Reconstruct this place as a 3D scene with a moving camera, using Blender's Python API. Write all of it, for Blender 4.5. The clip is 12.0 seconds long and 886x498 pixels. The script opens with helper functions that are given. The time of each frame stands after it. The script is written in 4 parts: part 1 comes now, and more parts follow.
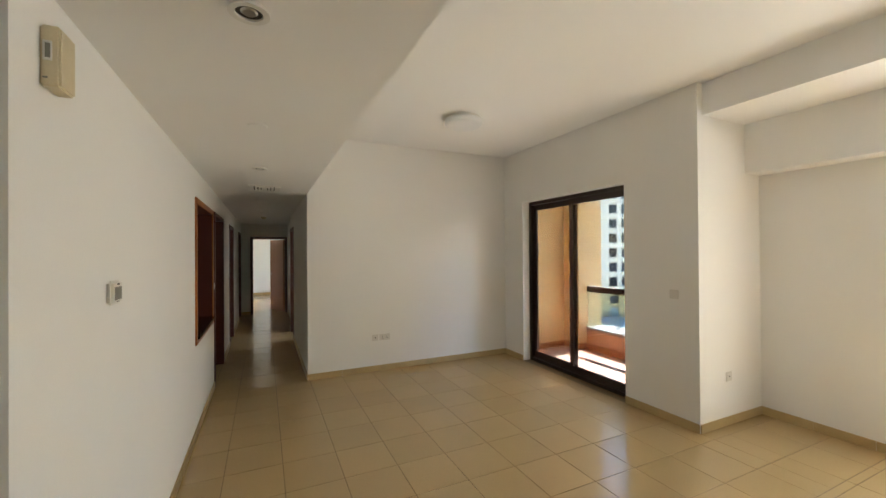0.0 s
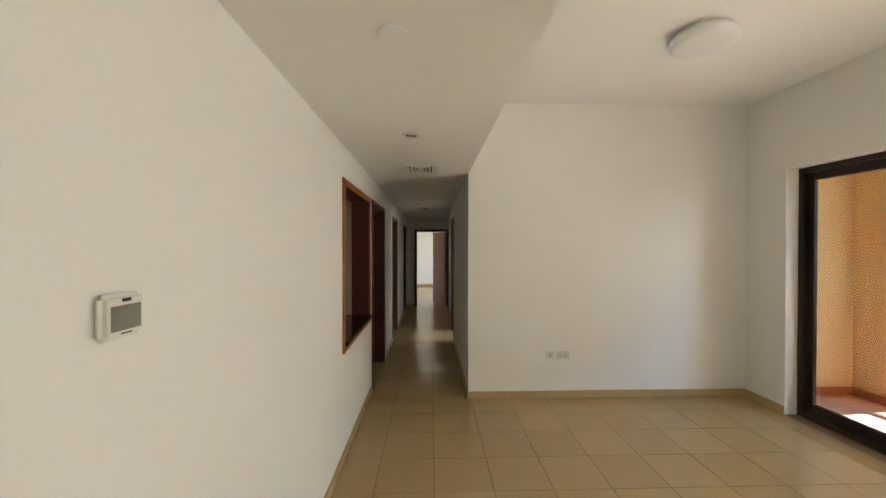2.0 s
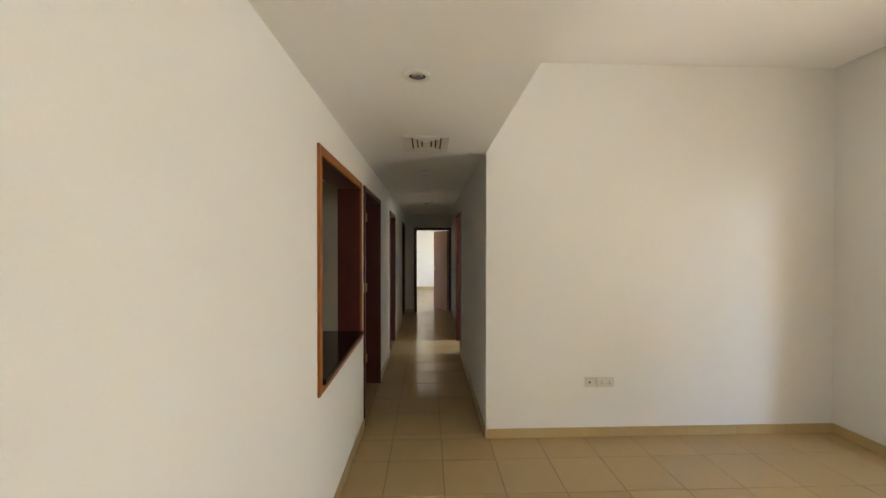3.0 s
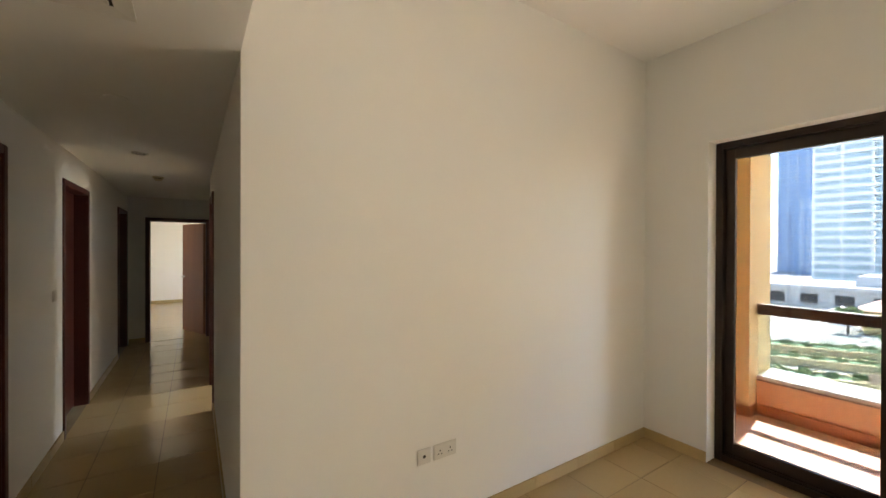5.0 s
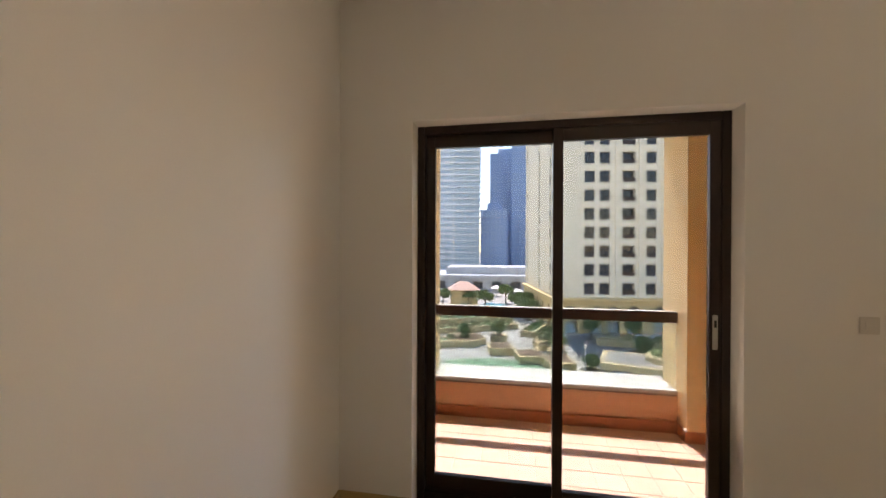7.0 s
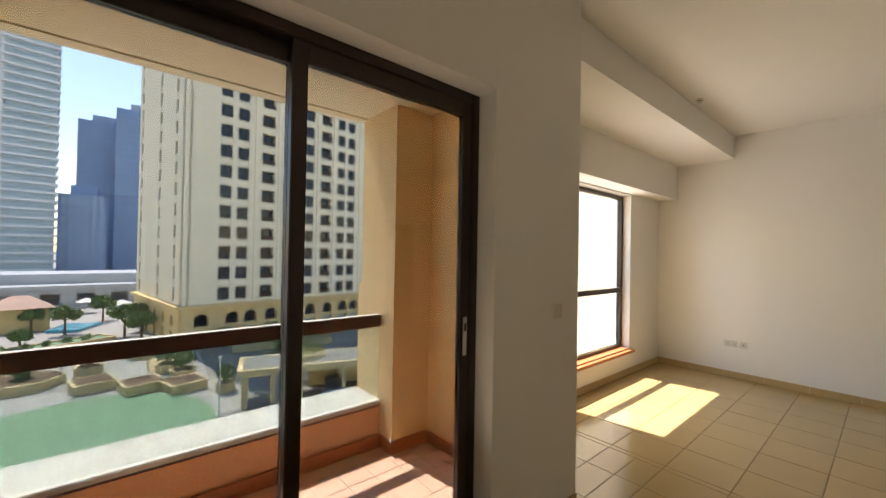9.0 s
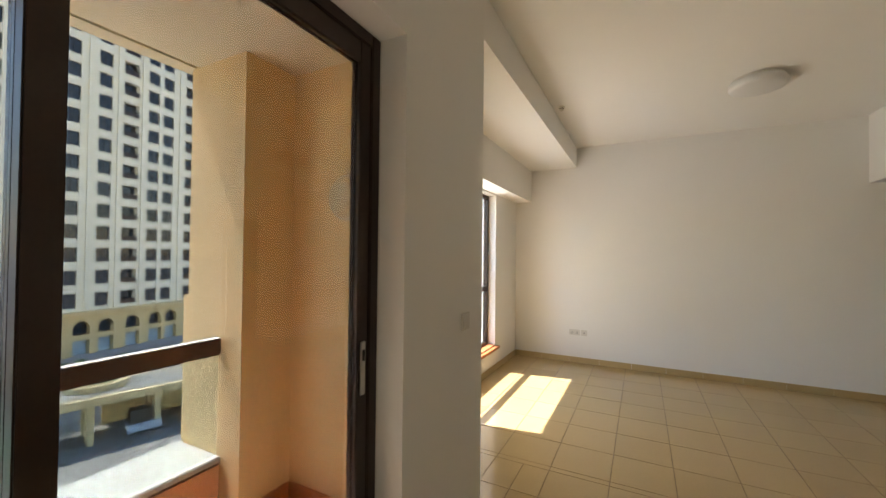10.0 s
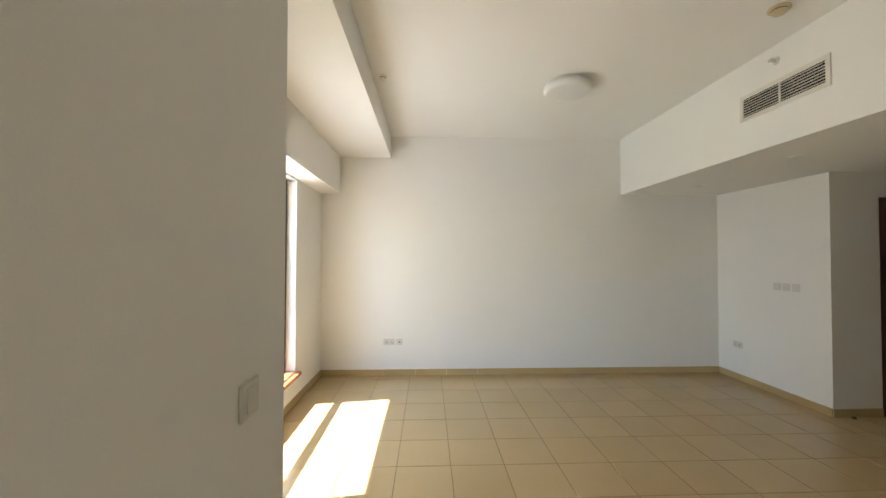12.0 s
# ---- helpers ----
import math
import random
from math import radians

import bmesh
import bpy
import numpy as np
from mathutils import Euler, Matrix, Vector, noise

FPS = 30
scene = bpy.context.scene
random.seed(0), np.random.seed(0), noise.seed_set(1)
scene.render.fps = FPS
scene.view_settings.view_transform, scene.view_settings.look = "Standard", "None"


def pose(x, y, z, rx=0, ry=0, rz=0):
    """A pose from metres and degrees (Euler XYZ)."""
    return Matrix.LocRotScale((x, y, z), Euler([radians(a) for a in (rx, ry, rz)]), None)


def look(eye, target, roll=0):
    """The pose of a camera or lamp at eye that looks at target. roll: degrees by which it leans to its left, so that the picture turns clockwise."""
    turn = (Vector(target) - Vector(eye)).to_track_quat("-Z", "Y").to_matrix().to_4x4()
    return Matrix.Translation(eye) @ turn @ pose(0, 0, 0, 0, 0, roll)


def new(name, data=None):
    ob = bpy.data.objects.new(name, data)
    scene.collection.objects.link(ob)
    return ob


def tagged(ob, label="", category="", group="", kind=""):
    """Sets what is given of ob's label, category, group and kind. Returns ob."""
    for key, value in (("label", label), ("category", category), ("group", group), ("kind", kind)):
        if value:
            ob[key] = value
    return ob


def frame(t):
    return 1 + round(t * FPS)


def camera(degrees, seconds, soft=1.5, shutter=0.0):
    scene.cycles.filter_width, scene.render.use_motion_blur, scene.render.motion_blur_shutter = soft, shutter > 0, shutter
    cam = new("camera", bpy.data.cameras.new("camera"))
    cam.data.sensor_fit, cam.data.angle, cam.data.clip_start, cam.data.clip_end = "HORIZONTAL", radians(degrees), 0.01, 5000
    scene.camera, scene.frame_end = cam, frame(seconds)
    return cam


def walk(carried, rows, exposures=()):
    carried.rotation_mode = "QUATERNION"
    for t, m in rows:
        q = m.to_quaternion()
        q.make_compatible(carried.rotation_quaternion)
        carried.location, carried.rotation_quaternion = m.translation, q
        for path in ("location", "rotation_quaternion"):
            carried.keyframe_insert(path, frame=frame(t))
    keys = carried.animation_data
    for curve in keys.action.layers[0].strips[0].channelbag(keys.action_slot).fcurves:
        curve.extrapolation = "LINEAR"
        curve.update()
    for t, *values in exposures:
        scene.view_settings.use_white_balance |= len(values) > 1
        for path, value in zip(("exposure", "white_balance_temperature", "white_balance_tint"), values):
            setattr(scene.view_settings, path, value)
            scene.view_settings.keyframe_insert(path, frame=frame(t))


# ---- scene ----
cam = camera(98.1, 12.0)
PATH = [
    (0, (0.114, 0.241, 1.65), (0.958, 2.054, 1.661), -0.4),
    (0.5, (0.237, 0.315, 1.653), (0.734, 2.252, 1.657), -0.4),
    (1, (0.248, 0.568, 1.621), (0.472, 2.556, 1.624), -0.2),
    (1.5, (0.217, 0.943, 1.624), (0.317, 2.94, 1.62), -0.1),
    (2, (0.219, 1.376, 1.64), (0.282, 3.375, 1.621), 0.0),
    (2.5, (0.159, 1.813, 1.602), (0.211, 3.812, 1.596), -0.0),
    (2.7, (0.134, 1.995, 1.615), (0.191, 3.994, 1.604), 0.0),
    (4.3, (0.235, 3.189, 1.592), (0.709, 5.132, 1.587), 0.2),
    (4.5, (0.297, 3.324, 1.593), (0.911, 5.227, 1.587), 0.2),
    (5, (0.455, 3.661, 1.592), (1.543, 5.339, 1.582), 0.2),
    (5.5, (0.645, 3.917, 1.599), (2.138, 5.248, 1.599), 0.1),
    (6, (0.894, 4.209, 1.578), (2.652, 5.162, 1.591), 0.3),
    (6.5, (1.178, 4.313, 1.61), (3.063, 4.982, 1.604), 0.1),
    (7, (1.376, 4.382, 1.608), (3.344, 4.737, 1.601), 0.2),
    (7.2, (1.471, 4.391, 1.597), (3.46, 4.601, 1.601), 0.4),
    (8.8, (2.232, 4.635, 1.542), (3.856, 3.468, 1.562), 1.2),
    (9, (2.362, 4.618, 1.556), (3.882, 3.317, 1.578), 1.0),
    (9.5, (2.634, 4.528, 1.559), (3.868, 2.954, 1.587), 0.7),
    (10, (2.867, 4.38, 1.553), (3.783, 2.602, 1.584), 0.6),
    (10.5, (3.013, 4.132, 1.542), (3.604, 2.222, 1.575), 0.4),
    (11, (3.118, 3.89, 1.544), (3.446, 1.918, 1.578), 0.2),
    (11.5, (3.202, 3.661, 1.552), (3.33, 1.665, 1.586), 0.1),
    (12, (3.227, 3.542, 1.555), (3.149, 1.544, 1.596), 0.1),
]
EXPO = [(0, 4.75, 5850, 10), (1, 4.85, 5850, 10), (2.5, 5.05, 5900, 10), (4.3, 5.5, 6100, 9), (5, 5.0, 6400, 12), (5.5, 4.55, 6600, 15), (6.5, 4.25, 6850, 20), (7.2, 4.08, 6850, 21),
        (8.8, 3.7, 7000, 15), (10, 3.95, 6500, 13), (12, 4.42, 5850, 9)]
walk(cam, [(t, look(eye, target, roll)) for t, eye, target, roll in PATH], EXPO)

# ---- world, sun, large lights ----
SUN_FROM = Vector((0.522, 0.07, 1.0)).normalized()
world = bpy.data.worlds.new("sky")
scene.world = world
world.use_nodes = True
_n = world.node_tree.nodes
_sky = _n.new("ShaderNodeTexSky")
_sky.sky_type = 'NISHITA'
_sky.sun_disc = False
_sky.sun_elevation = math.asin(SUN_FROM.z)
_sky.sun_rotation = math.atan2(SUN_FROM.x, SUN_FROM.y)
_sky.air_density, _sky.dust_density, _sky.ozone_density = 1.4, 0.15, 2.0
world.node_tree.links.new(_sky.outputs[0], _n["Background"].inputs[0])
_n["Background"].inputs[1].default_value = 0.115
sun_data = bpy.data.lights.new("sun", 'SUN')
sun_data.energy, sun_data.angle, sun_data.color = 2.9, radians(0.53), (1.0, 0.955, 0.89)
sun = new("sun", sun_data)
sun.matrix_world = look(SUN_FROM * 60, (0, 0, 0))


def sky_lamp(name, watts, width, height, eye, target, colour, spread=180):
    """An area lamp in an opening, standing in for the daylight that enters there."""
    lamp = bpy.data.lights.new(name, 'AREA')
    lamp.shape, lamp.size, lamp.size_y = 'RECTANGLE', width, height
    lamp.energy, lamp.color, lamp.spread = watts, colour, radians(spread)
    o = new(name, lamp)
    o.matrix_world = look(eye, target)
    return o


sky_lamp("balcony_door_daylight", 0.12, 1.5, 2.2, (3.650, 4.08, 1.22), (0, 4.08, 1.22), (1.0, 0.87, 0.68), 150)
sky_lamp("balcony_floor_bounce", 0.28, 1.1, 0.4, (3.48, 4.00, 0.36), (2.65, 3.72, 1.40), (1.0, 0.87, 0.68), 125)
sky_lamp("living_window_daylight", 1.0, 1.6, 1.9, (4.630, 0.28, 1.35), (0, 0.28, 1.6), (1.0, 0.94, 0.83))
sky_lamp("bedroom_window_daylight", 0.9, 1.0, 0.95, (2.79, 14.35, 1.6), (0, 14.35, 1.2), (1.0, 0.95, 0.86))
sky_lamp("side_room_window_daylight", 0.6, 0.6, 0.85, (3.39, 8.42, 1.65), (0, 8.42, 1.0), (1.0, 0.93, 0.80))


# ---- materials ----
def material(name, colour, rough=0.6, vary=0.06, scale=3.0, fine=60.0, bump=0.05, metal=0.0, piece=0.0, spec=0.5, rough_vary=0.0):
    """Principled surface with two scales of variation, fine relief and, for pieces, a shade of its own for each."""
    m = bpy.data.materials.new(name)
    m.use_nodes = True
    nt = m.node_tree
    b = nt.nodes["Principled BSDF"]
    b.inputs["Metallic"].default_value = metal
    b.inputs["Specular IOR Level"].default_value = spec
    geo = nt.nodes.new("ShaderNodeNewGeometry")
    big, small = nt.nodes.new("ShaderNodeTexNoise"), nt.nodes.new("ShaderNodeTexNoise")
    big.inputs["Scale"].default_value, small.inputs["Scale"].default_value = scale, fine
    big.inputs["Detail"].default_value, small.inputs["Detail"].default_value = 4, 3
    for k in (big, small):
        nt.links.new(geo.outputs["Position"], k.inputs["Vector"])
    add = nt.nodes.new("ShaderNodeMath")
    add.operation = 'ADD'
    nt.links.new(big.outputs[0], add.inputs[0])
    nt.links.new(small.outputs[0], add.inputs[1])
    total, span = add, 1.0
    if piece:
        info = nt.nodes.new("ShaderNodeObjectInfo")
        mul = nt.nodes.new("ShaderNodeMath")
        mul.operation = 'MULTIPLY'
        mul.inputs[1].default_value = piece
        nt.links.new(info.outputs["Random"], mul.inputs[0])
        total = nt.nodes.new("ShaderNodeMath")
        total.operation = 'ADD'
        nt.links.new(add.outputs[0], total.inputs[0])
        nt.links.new(mul.outputs[0], total.inputs[1])
        span = 1.0 + piece / 2
    ramp = nt.nodes.new("ShaderNodeMapRange")
    ramp.inputs["From Min"].default_value, ramp.inputs["From Max"].default_value = span - 0.5, span + 0.5
    ramp.inputs["To Min"].default_value, ramp.inputs["To Max"].default_value = 1 - vary, 1 + vary
    nt.links.new(total.outputs[0], ramp.inputs["Value"])
    sc = nt.nodes.new("ShaderNodeVectorMath")
    sc.operation = 'SCALE'
    sc.inputs[0].default_value = colour
    nt.links.new(ramp.outputs[0], sc.inputs["Scale"])
    nt.links.new(sc.outputs[0], b.inputs["Base Color"])
    b.inputs["Roughness"].default_value = rough
    if rough_vary:
        rr = nt.nodes.new("ShaderNodeMapRange")
        rr.inputs["From Min"].default_value, rr.inputs["From Max"].default_value = 0.3, 0.7
        rr.inputs["To Min"].default_value, rr.inputs["To Max"].default_value = rough - rough_vary, rough + rough_vary
        nt.links.new(big.outputs[0], rr.inputs["Value"])
        nt.links.new(rr.outputs[0], b.inputs["Roughness"])
    if bump:
        bp = nt.nodes.new("ShaderNodeBump")
        bp.inputs["Strength"].default_value, bp.inputs["Distance"].default_value = bump, 0.01
        nt.links.new(small.outputs[0], bp.inputs["Height"])
        nt.links.new(bp.outputs[0], b.inputs["Normal"])
    return m


def wood_material(name, colour, rough=0.35, along=2):
    """Stained wood with streaks along one axis."""
    m = material(name, colour, rough, 0.25, 2.0, 40.0, 0.03)
    nt = m.node_tree
    geo = next(k for k in nt.nodes if k.type == 'NEW_GEOMETRY')
    mp = nt.nodes.new("ShaderNodeVectorMath")
    mp.operation = 'MULTIPLY'
    s = [6.0, 6.0, 6.0]
    s[along] = 0.5
    mp.inputs[1].default_value = s
    nt.links.new(geo.outputs["Position"], mp.inputs[0])
    for k in nt.nodes:
        if k.type == 'TEX_NOISE':
            nt.links.new(mp.outputs[0], k.inputs["Vector"])
    return m


def glass_material(name, tint, rough=0.0):
    m = bpy.data.materials.new(name)
    m.use_nodes = True
    nt = m.node_tree
    nt.nodes.remove(nt.nodes["Principled BSDF"])
    tr, gl = nt.nodes.new("ShaderNodeBsdfTransparent"), nt.nodes.new("ShaderNodeBsdfGlossy")
    tr.inputs[0].default_value = (*tint, 1)
    gl.inputs["Roughness"].default_value = rough
    fr, mx = nt.nodes.new("ShaderNodeLayerWeight"), nt.nodes.new("ShaderNodeMixShader")
    pw, am = nt.nodes.new("ShaderNodeMath"), nt.nodes.new("ShaderNodeMath")
    pw.operation, am.operation = 'POWER', 'MULTIPLY_ADD'
    pw.inputs[1].default_value, am.inputs[1].default_value, am.inputs[2].default_value = 4.0, 0.35, 0.012
    nt.links.new(fr.outputs["Facing"], pw.inputs[0])
    nt.links.new(pw.outputs[0], am.inputs[0])
    nt.links.new(am.outputs[0], mx.inputs[0])
    nt.links.new(tr.outputs[0], mx.inputs[1])
    nt.links.new(gl.outputs[0], mx.inputs[2])
    nt.links.new(mx.outputs[0], nt.nodes["Material Output"].inputs["Surface"])
    return m


PAINT = material("wall_paint", (0.88, 0.86, 0.815), 0.75, 0.025, 1.3, 220, 0.05)
KITCHEN_PAINT = material("kitchen_paint", (0.66, 0.60, 0.47), 0.6, 0.03, 1.3, 180, 0.04)
CEIL_PAINT = material("ceiling_paint", (0.90, 0.88, 0.84), 0.85, 0.02, 1.0, 200, 0.04)
TILE = material("floor_tile", (0.475, 0.34, 0.16), 0.15, 0.06, 1.6, 60, 0.0, piece=0.6)
SKIRT = material("skirting_tile", (0.52, 0.375, 0.17), 0.3, 0.08, 3, 90, 0.012, piece=0.4)
GROUT = material("grout", (0.22, 0.15, 0.07), 0.9, 0.2, 6, 120, 0.1)
BRONZE = material("bronze_aluminium", (0.035, 0.02, 0.014), 0.32, 0.15, 6, 80, 0.01, metal=0.3)
BALC_GROUT = material("pale_grout", (0.62, 0.52, 0.45), 0.9, 0.1, 6, 120, 0.05)
RAIL_BROWN = material("brown_coated_metal", (0.085, 0.045, 0.032), 0.35, 0.1, 6, 80, 0.01, metal=0.2)
PLATE = material("plate_plastic", (0.72, 0.69, 0.63), 0.4, 0.03, 5, 100, 0.0)
GLASS = glass_material("tinted_glass", (0.355, 0.357, 0.357))
WINDOW_GLASS = glass_material("dark_tinted_glass", (0.66, 0.662, 0.66))
RAIL_GLASS = glass_material("clear_glass", (0.88, 0.92, 0.90))
WOOD = wood_material("orange_brown_wood", (0.34, 0.11, 0.018), 0.35)
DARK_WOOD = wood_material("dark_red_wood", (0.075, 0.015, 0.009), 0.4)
LEAF_WOOD = wood_material("brown_door_wood", (0.29, 0.105, 0.035), 0.5)
GRANITE = material("black_granite", (0.018, 0.016, 0.015), 0.12, 0.5, 90, 300, 0.0)
PLASTIC = material("white_plastic", (0.78, 0.75, 0.68), 0.35, 0.02, 5, 100, 0.0)
# Aged cream plastic; on the balcony lamp its warmth is painted bounce light.
CREAM_PLASTIC = material("aged_and_warm_lit_cream", (0.66, 0.56, 0.36), 0.4, 0.06, 5, 100, 0.0)
GREY_PLASTIC = material("grey_plastic", (0.22, 0.21, 0.17), 0.3, 0.05, 5, 100, 0.0)
# Near-black for dark parts, and for painted shade behind slats and louvres.
DARK = material("dark_void", (0.03, 0.027, 0.022), 0.7, 0.2, 5, 50, 0.0)
METAL = material("brushed_metal", (0.62, 0.60, 0.56), 0.3, 0.1, 10, 150, 0.02, metal=0.9)
BRASS = material("brass", (0.60, 0.42, 0.16), 0.35, 0.1, 10, 150, 0.02, metal=0.9)
DIFFUSER = material("opal_acrylic", (0.80, 0.79, 0.77), 0.4, 0.01, 5, 100, 0.0)
TERRACOTTA = material("terracotta_paint", (0.78, 0.43, 0.235), 0.7, 0.06, 2, 90, 0.1)
RED_TILE = material("red_clay_tile", (0.50, 0.185, 0.07), 0.5, 0.12, 4, 90, 0.04, piece=0.5)
BALC_TILE = material("terracotta_balcony_tile", (0.76, 0.51, 0.385), 0.5, 0.10, 4, 90, 0.04, piece=0.5)
STUCCO = material("yellow_stucco", (0.88, 0.64, 0.335), 0.9, 0.10, 1.5, 70, 0.02)
CREAM_STUCCO = material("cream_stucco", (0.84, 0.73, 0.51), 0.9, 0.06, 1.2, 70, 0.02)
LEDGE = material("white_ledge", (0.56, 0.56, 0.53), 0.6, 0.05, 3, 100, 0.05)
FACADE = material("cream_facade", (0.82, 0.73, 0.545), 0.9, 0.05, 0.15, 3, 0.05)
FACADE_BASE = material("ochre_facade", (0.68, 0.50, 0.24), 0.9, 0.06, 0.2, 3, 0.05)
WIN_GLASS = material("dark_window_glass", (0.025, 0.03, 0.035), 0.08, 0.4, 0.3, 2, 0.0, piece=0.8)
WHITE_CONC = material("white_concrete", (0.76, 0.78, 0.78), 0.8, 0.06, 0.1, 2, 0.0)
PODIUM = material("grey_podium_render", (0.40, 0.43, 0.46), 0.85, 0.08, 0.1, 2, 0.0)
# Distance haze is mixed into the next three blues of the far towers.
HAZED_BLUE_GLASS = material("hazed_blue_glass", (0.17, 0.28, 0.48), 0.35, 0.15, 0.05, 0.6, 0.0)
PALE_BLUE_GLASS = material("pale_blue_glass", (0.36, 0.46, 0.52), 0.3, 0.2, 0.1, 1, 0.0)
BLUE_FRAME = material("blue_grey_cladding", (0.36, 0.44, 0.56), 0.6, 0.08, 0.1, 1, 0.0)
PAVING = material("pale_paving", (0.33, 0.32, 0.295), 0.9, 0.10, 0.2, 4, 0.1)
# Dark paving tone; on the driveway it also carries painted shade.
ROAD_AND_SHADE = material("grey_paving_and_shade", (0.20, 0.19, 0.175), 0.9, 0.12, 0.3, 5, 0.1)
TURF = material("green_turf", (0.14, 0.245, 0.145), 0.9, 0.12, 0.8, 14, 0.2)
PLANTER = material("planter_stucco", (0.55, 0.43, 0.24), 0.9, 0.08, 0.6, 10, 0.1)
SOIL = material("soil", (0.12, 0.08, 0.05), 1.0, 0.2, 3, 20, 0.2)
FOLIAGE = material("foliage", (0.14, 0.20, 0.08), 0.8, 0.45, 1.2, 12, 0.0)
BARK = material("bark", (0.13, 0.09, 0.06), 0.9, 0.2, 4, 30, 0.3)
PINK_ROOF = material("pink_roof", (0.50, 0.33, 0.26), 0.8, 0.08, 0.8, 8, 0.1)
WATER = material("pool_water", (0.06, 0.30, 0.42), 0.1, 0.1, 0.5, 4, 0.1)
LEAF_DRY = material("dry_leaf", (0.14, 0.07, 0.03), 0.8, 0.3, 20, 90, 0.1)


# ---- builders ----
def box(bm, x0, y0, z0, x1, y1, z1, bevel=0.0):
    r = bmesh.ops.create_cube(bm, size=1, matrix=Matrix.LocRotScale(((x0 + x1) / 2, (y0 + y1) / 2, (z0 + z1) / 2), None, (abs(x1 - x0), abs(y1 - y0), abs(z1 - z0))))
    if bevel:
        bmesh.ops.bevel(bm, geom=list({e for v in r["verts"] for e in v.link_edges}), offset=bevel, segments=2, affect='EDGES')
    return bm


def disc(bm, c, r0, r1, h, axis=(0, 0, 1), n=40, bevel=0.0):
    """A cone frustum standing on c along axis."""
    q = Vector(axis).to_track_quat('Z', 'Y').to_matrix().to_4x4()
    m = Matrix.Translation(c) @ q @ Matrix.Translation((0, 0, h / 2))
    r = bmesh.ops.create_cone(bm, cap_ends=True, segments=n, radius1=r0, radius2=r1, depth=h, matrix=m)
    if bevel:
        es = {e for v in r["verts"] for e in v.link_edges if len(e.link_faces) == 2 and any(len(f.verts) > 4 for f in e.link_faces)}
        bmesh.ops.bevel(bm, geom=list(es), offset=bevel, segments=3, affect='EDGES')
    return bm


def ring(bm, c, r_in, r_out, h, n=40):
    """A flat ring, from c upwards by h."""
    rows = []
    for r, z in ((r_in, 0), (r_out, 0), (r_out, h), (r_in, h)):
        rows.append([bm.verts.new((c[0] + r * math.cos(a * 2 * math.pi / n), c[1] + r * math.sin(a * 2 * math.pi / n), c[2] + z)) for a in range(n)])
    for k in range(4):
        for a in range(n):
            bm.faces.new((rows[k][a], rows[k][(a + 1) % n], rows[(k + 1) % 4][(a + 1) % n], rows[(k + 1) % 4][a]))
    bmesh.ops.recalc_face_normals(bm, faces=bm.faces)
    return bm


def mesh_of(name, bm, mat, smooth=False):
    me = bpy.data.meshes.new(name)
    bm.to_mesh(me)
    bm.free()
    me.materials.append(mat)
    if smooth:
        for p in me.polygons:
            p.use_smooth = True
    return me


def part(name, bm, mat, parent, label="", smooth=False):
    o = new(name, mesh_of(name, bm, mat, smooth))
    if parent is not None:
        o.parent = parent
        o.matrix_parent_inverse = parent.matrix_basis.inverted()
    if label:
        tagged(o, label)
    return o


def thing(name, at, label, category, group="", kind=""):
    o = new(name)
    o.location = at
    o.empty_display_size = 0.1
    return tagged(o, label, category, group, kind)


def built(name, boxes, mat, label, category, kind="structure", bevel=0.0, parent=None):
    bm = bmesh.new()
    for b in boxes:
        box(bm, *b, bevel=bevel)
    o = part(name, bm, mat, parent)
    return tagged(o, label, category, kind=kind)


def B(*a, bevel=0.0):
    return box(bmesh.new(), *a, bevel=bevel)


# ---- plan ----
XL, XH, XR, XW = -0.444, 0.618, 3.645, 4.627      # kitchen wall, hall corner, dining door wall, living window wall
XE = -0.726                                        # entrance side wall of the living end
YB, YE, YK, YP, YD, YF = -1.557, -0.085, 1.522, 2.398, 5.455, 11.645
ZS, ZC = 2.40, 3.153
T = 0.175
DY0, DY1, DZ = 3.181, 4.981, 2.377                 # balcony door opening
PY0, PY1, PZ0, PZ1 = 4.272, 5.569, 0.821, 2.151    # kitchen hatch, outside of its trim
KY0, KY1, KZ = 5.69, 6.84, 2.155                   # kitchen door, outside of its trim

# ---- walls ----
W = 0.045
built("wall_kitchen_side", [
    (XL - T, YK, 0, XL, PY0 + W, ZS), (XL - T, PY0 + W, 0, XL, PY1 - W, PZ0 + W), (XL - T, PY0 + W, PZ1 - W, XL, PY1 - W, ZS),
    (XL - T, PY1 - W, 0, XL, KY0 + W, ZS), (XL - T, KY0 + W, KZ - W, XL, KY1 - W, ZS), (XL - T, KY1 - W, 0, XL, 8.02, ZS),
    (XL - T, 8.02, 2.10, XL, 8.84, ZS), (XL - T, 8.84, 0, XL, 10.72, ZS), (XL - T, 10.72, 2.10, XL, 11.5, ZS), (XL - T, 11.5, 0, XL, YF, ZS)],
    PAINT, "off-white painted wall with kitchen hatch and doorways", "wall")
built("wall_dining", [(XH, YD, 0, XR + 0.25, YD + T, ZC)], PAINT, "plain off-white painted dining wall", "wall")
built("wall_hall", [(XH, YD + T, 0, XH + 0.15, 8.02, ZS), (XH, 8.02, 2.08, XH + 0.15, 8.80, ZS), (XH, 8.80, 0, XH + 0.15, 8.95, ZS),
                    (XH + 0.09, 8.95, 0, XH + 0.24, YF, ZS)], PAINT, "off-white painted hall wall with a doorway", "wall")
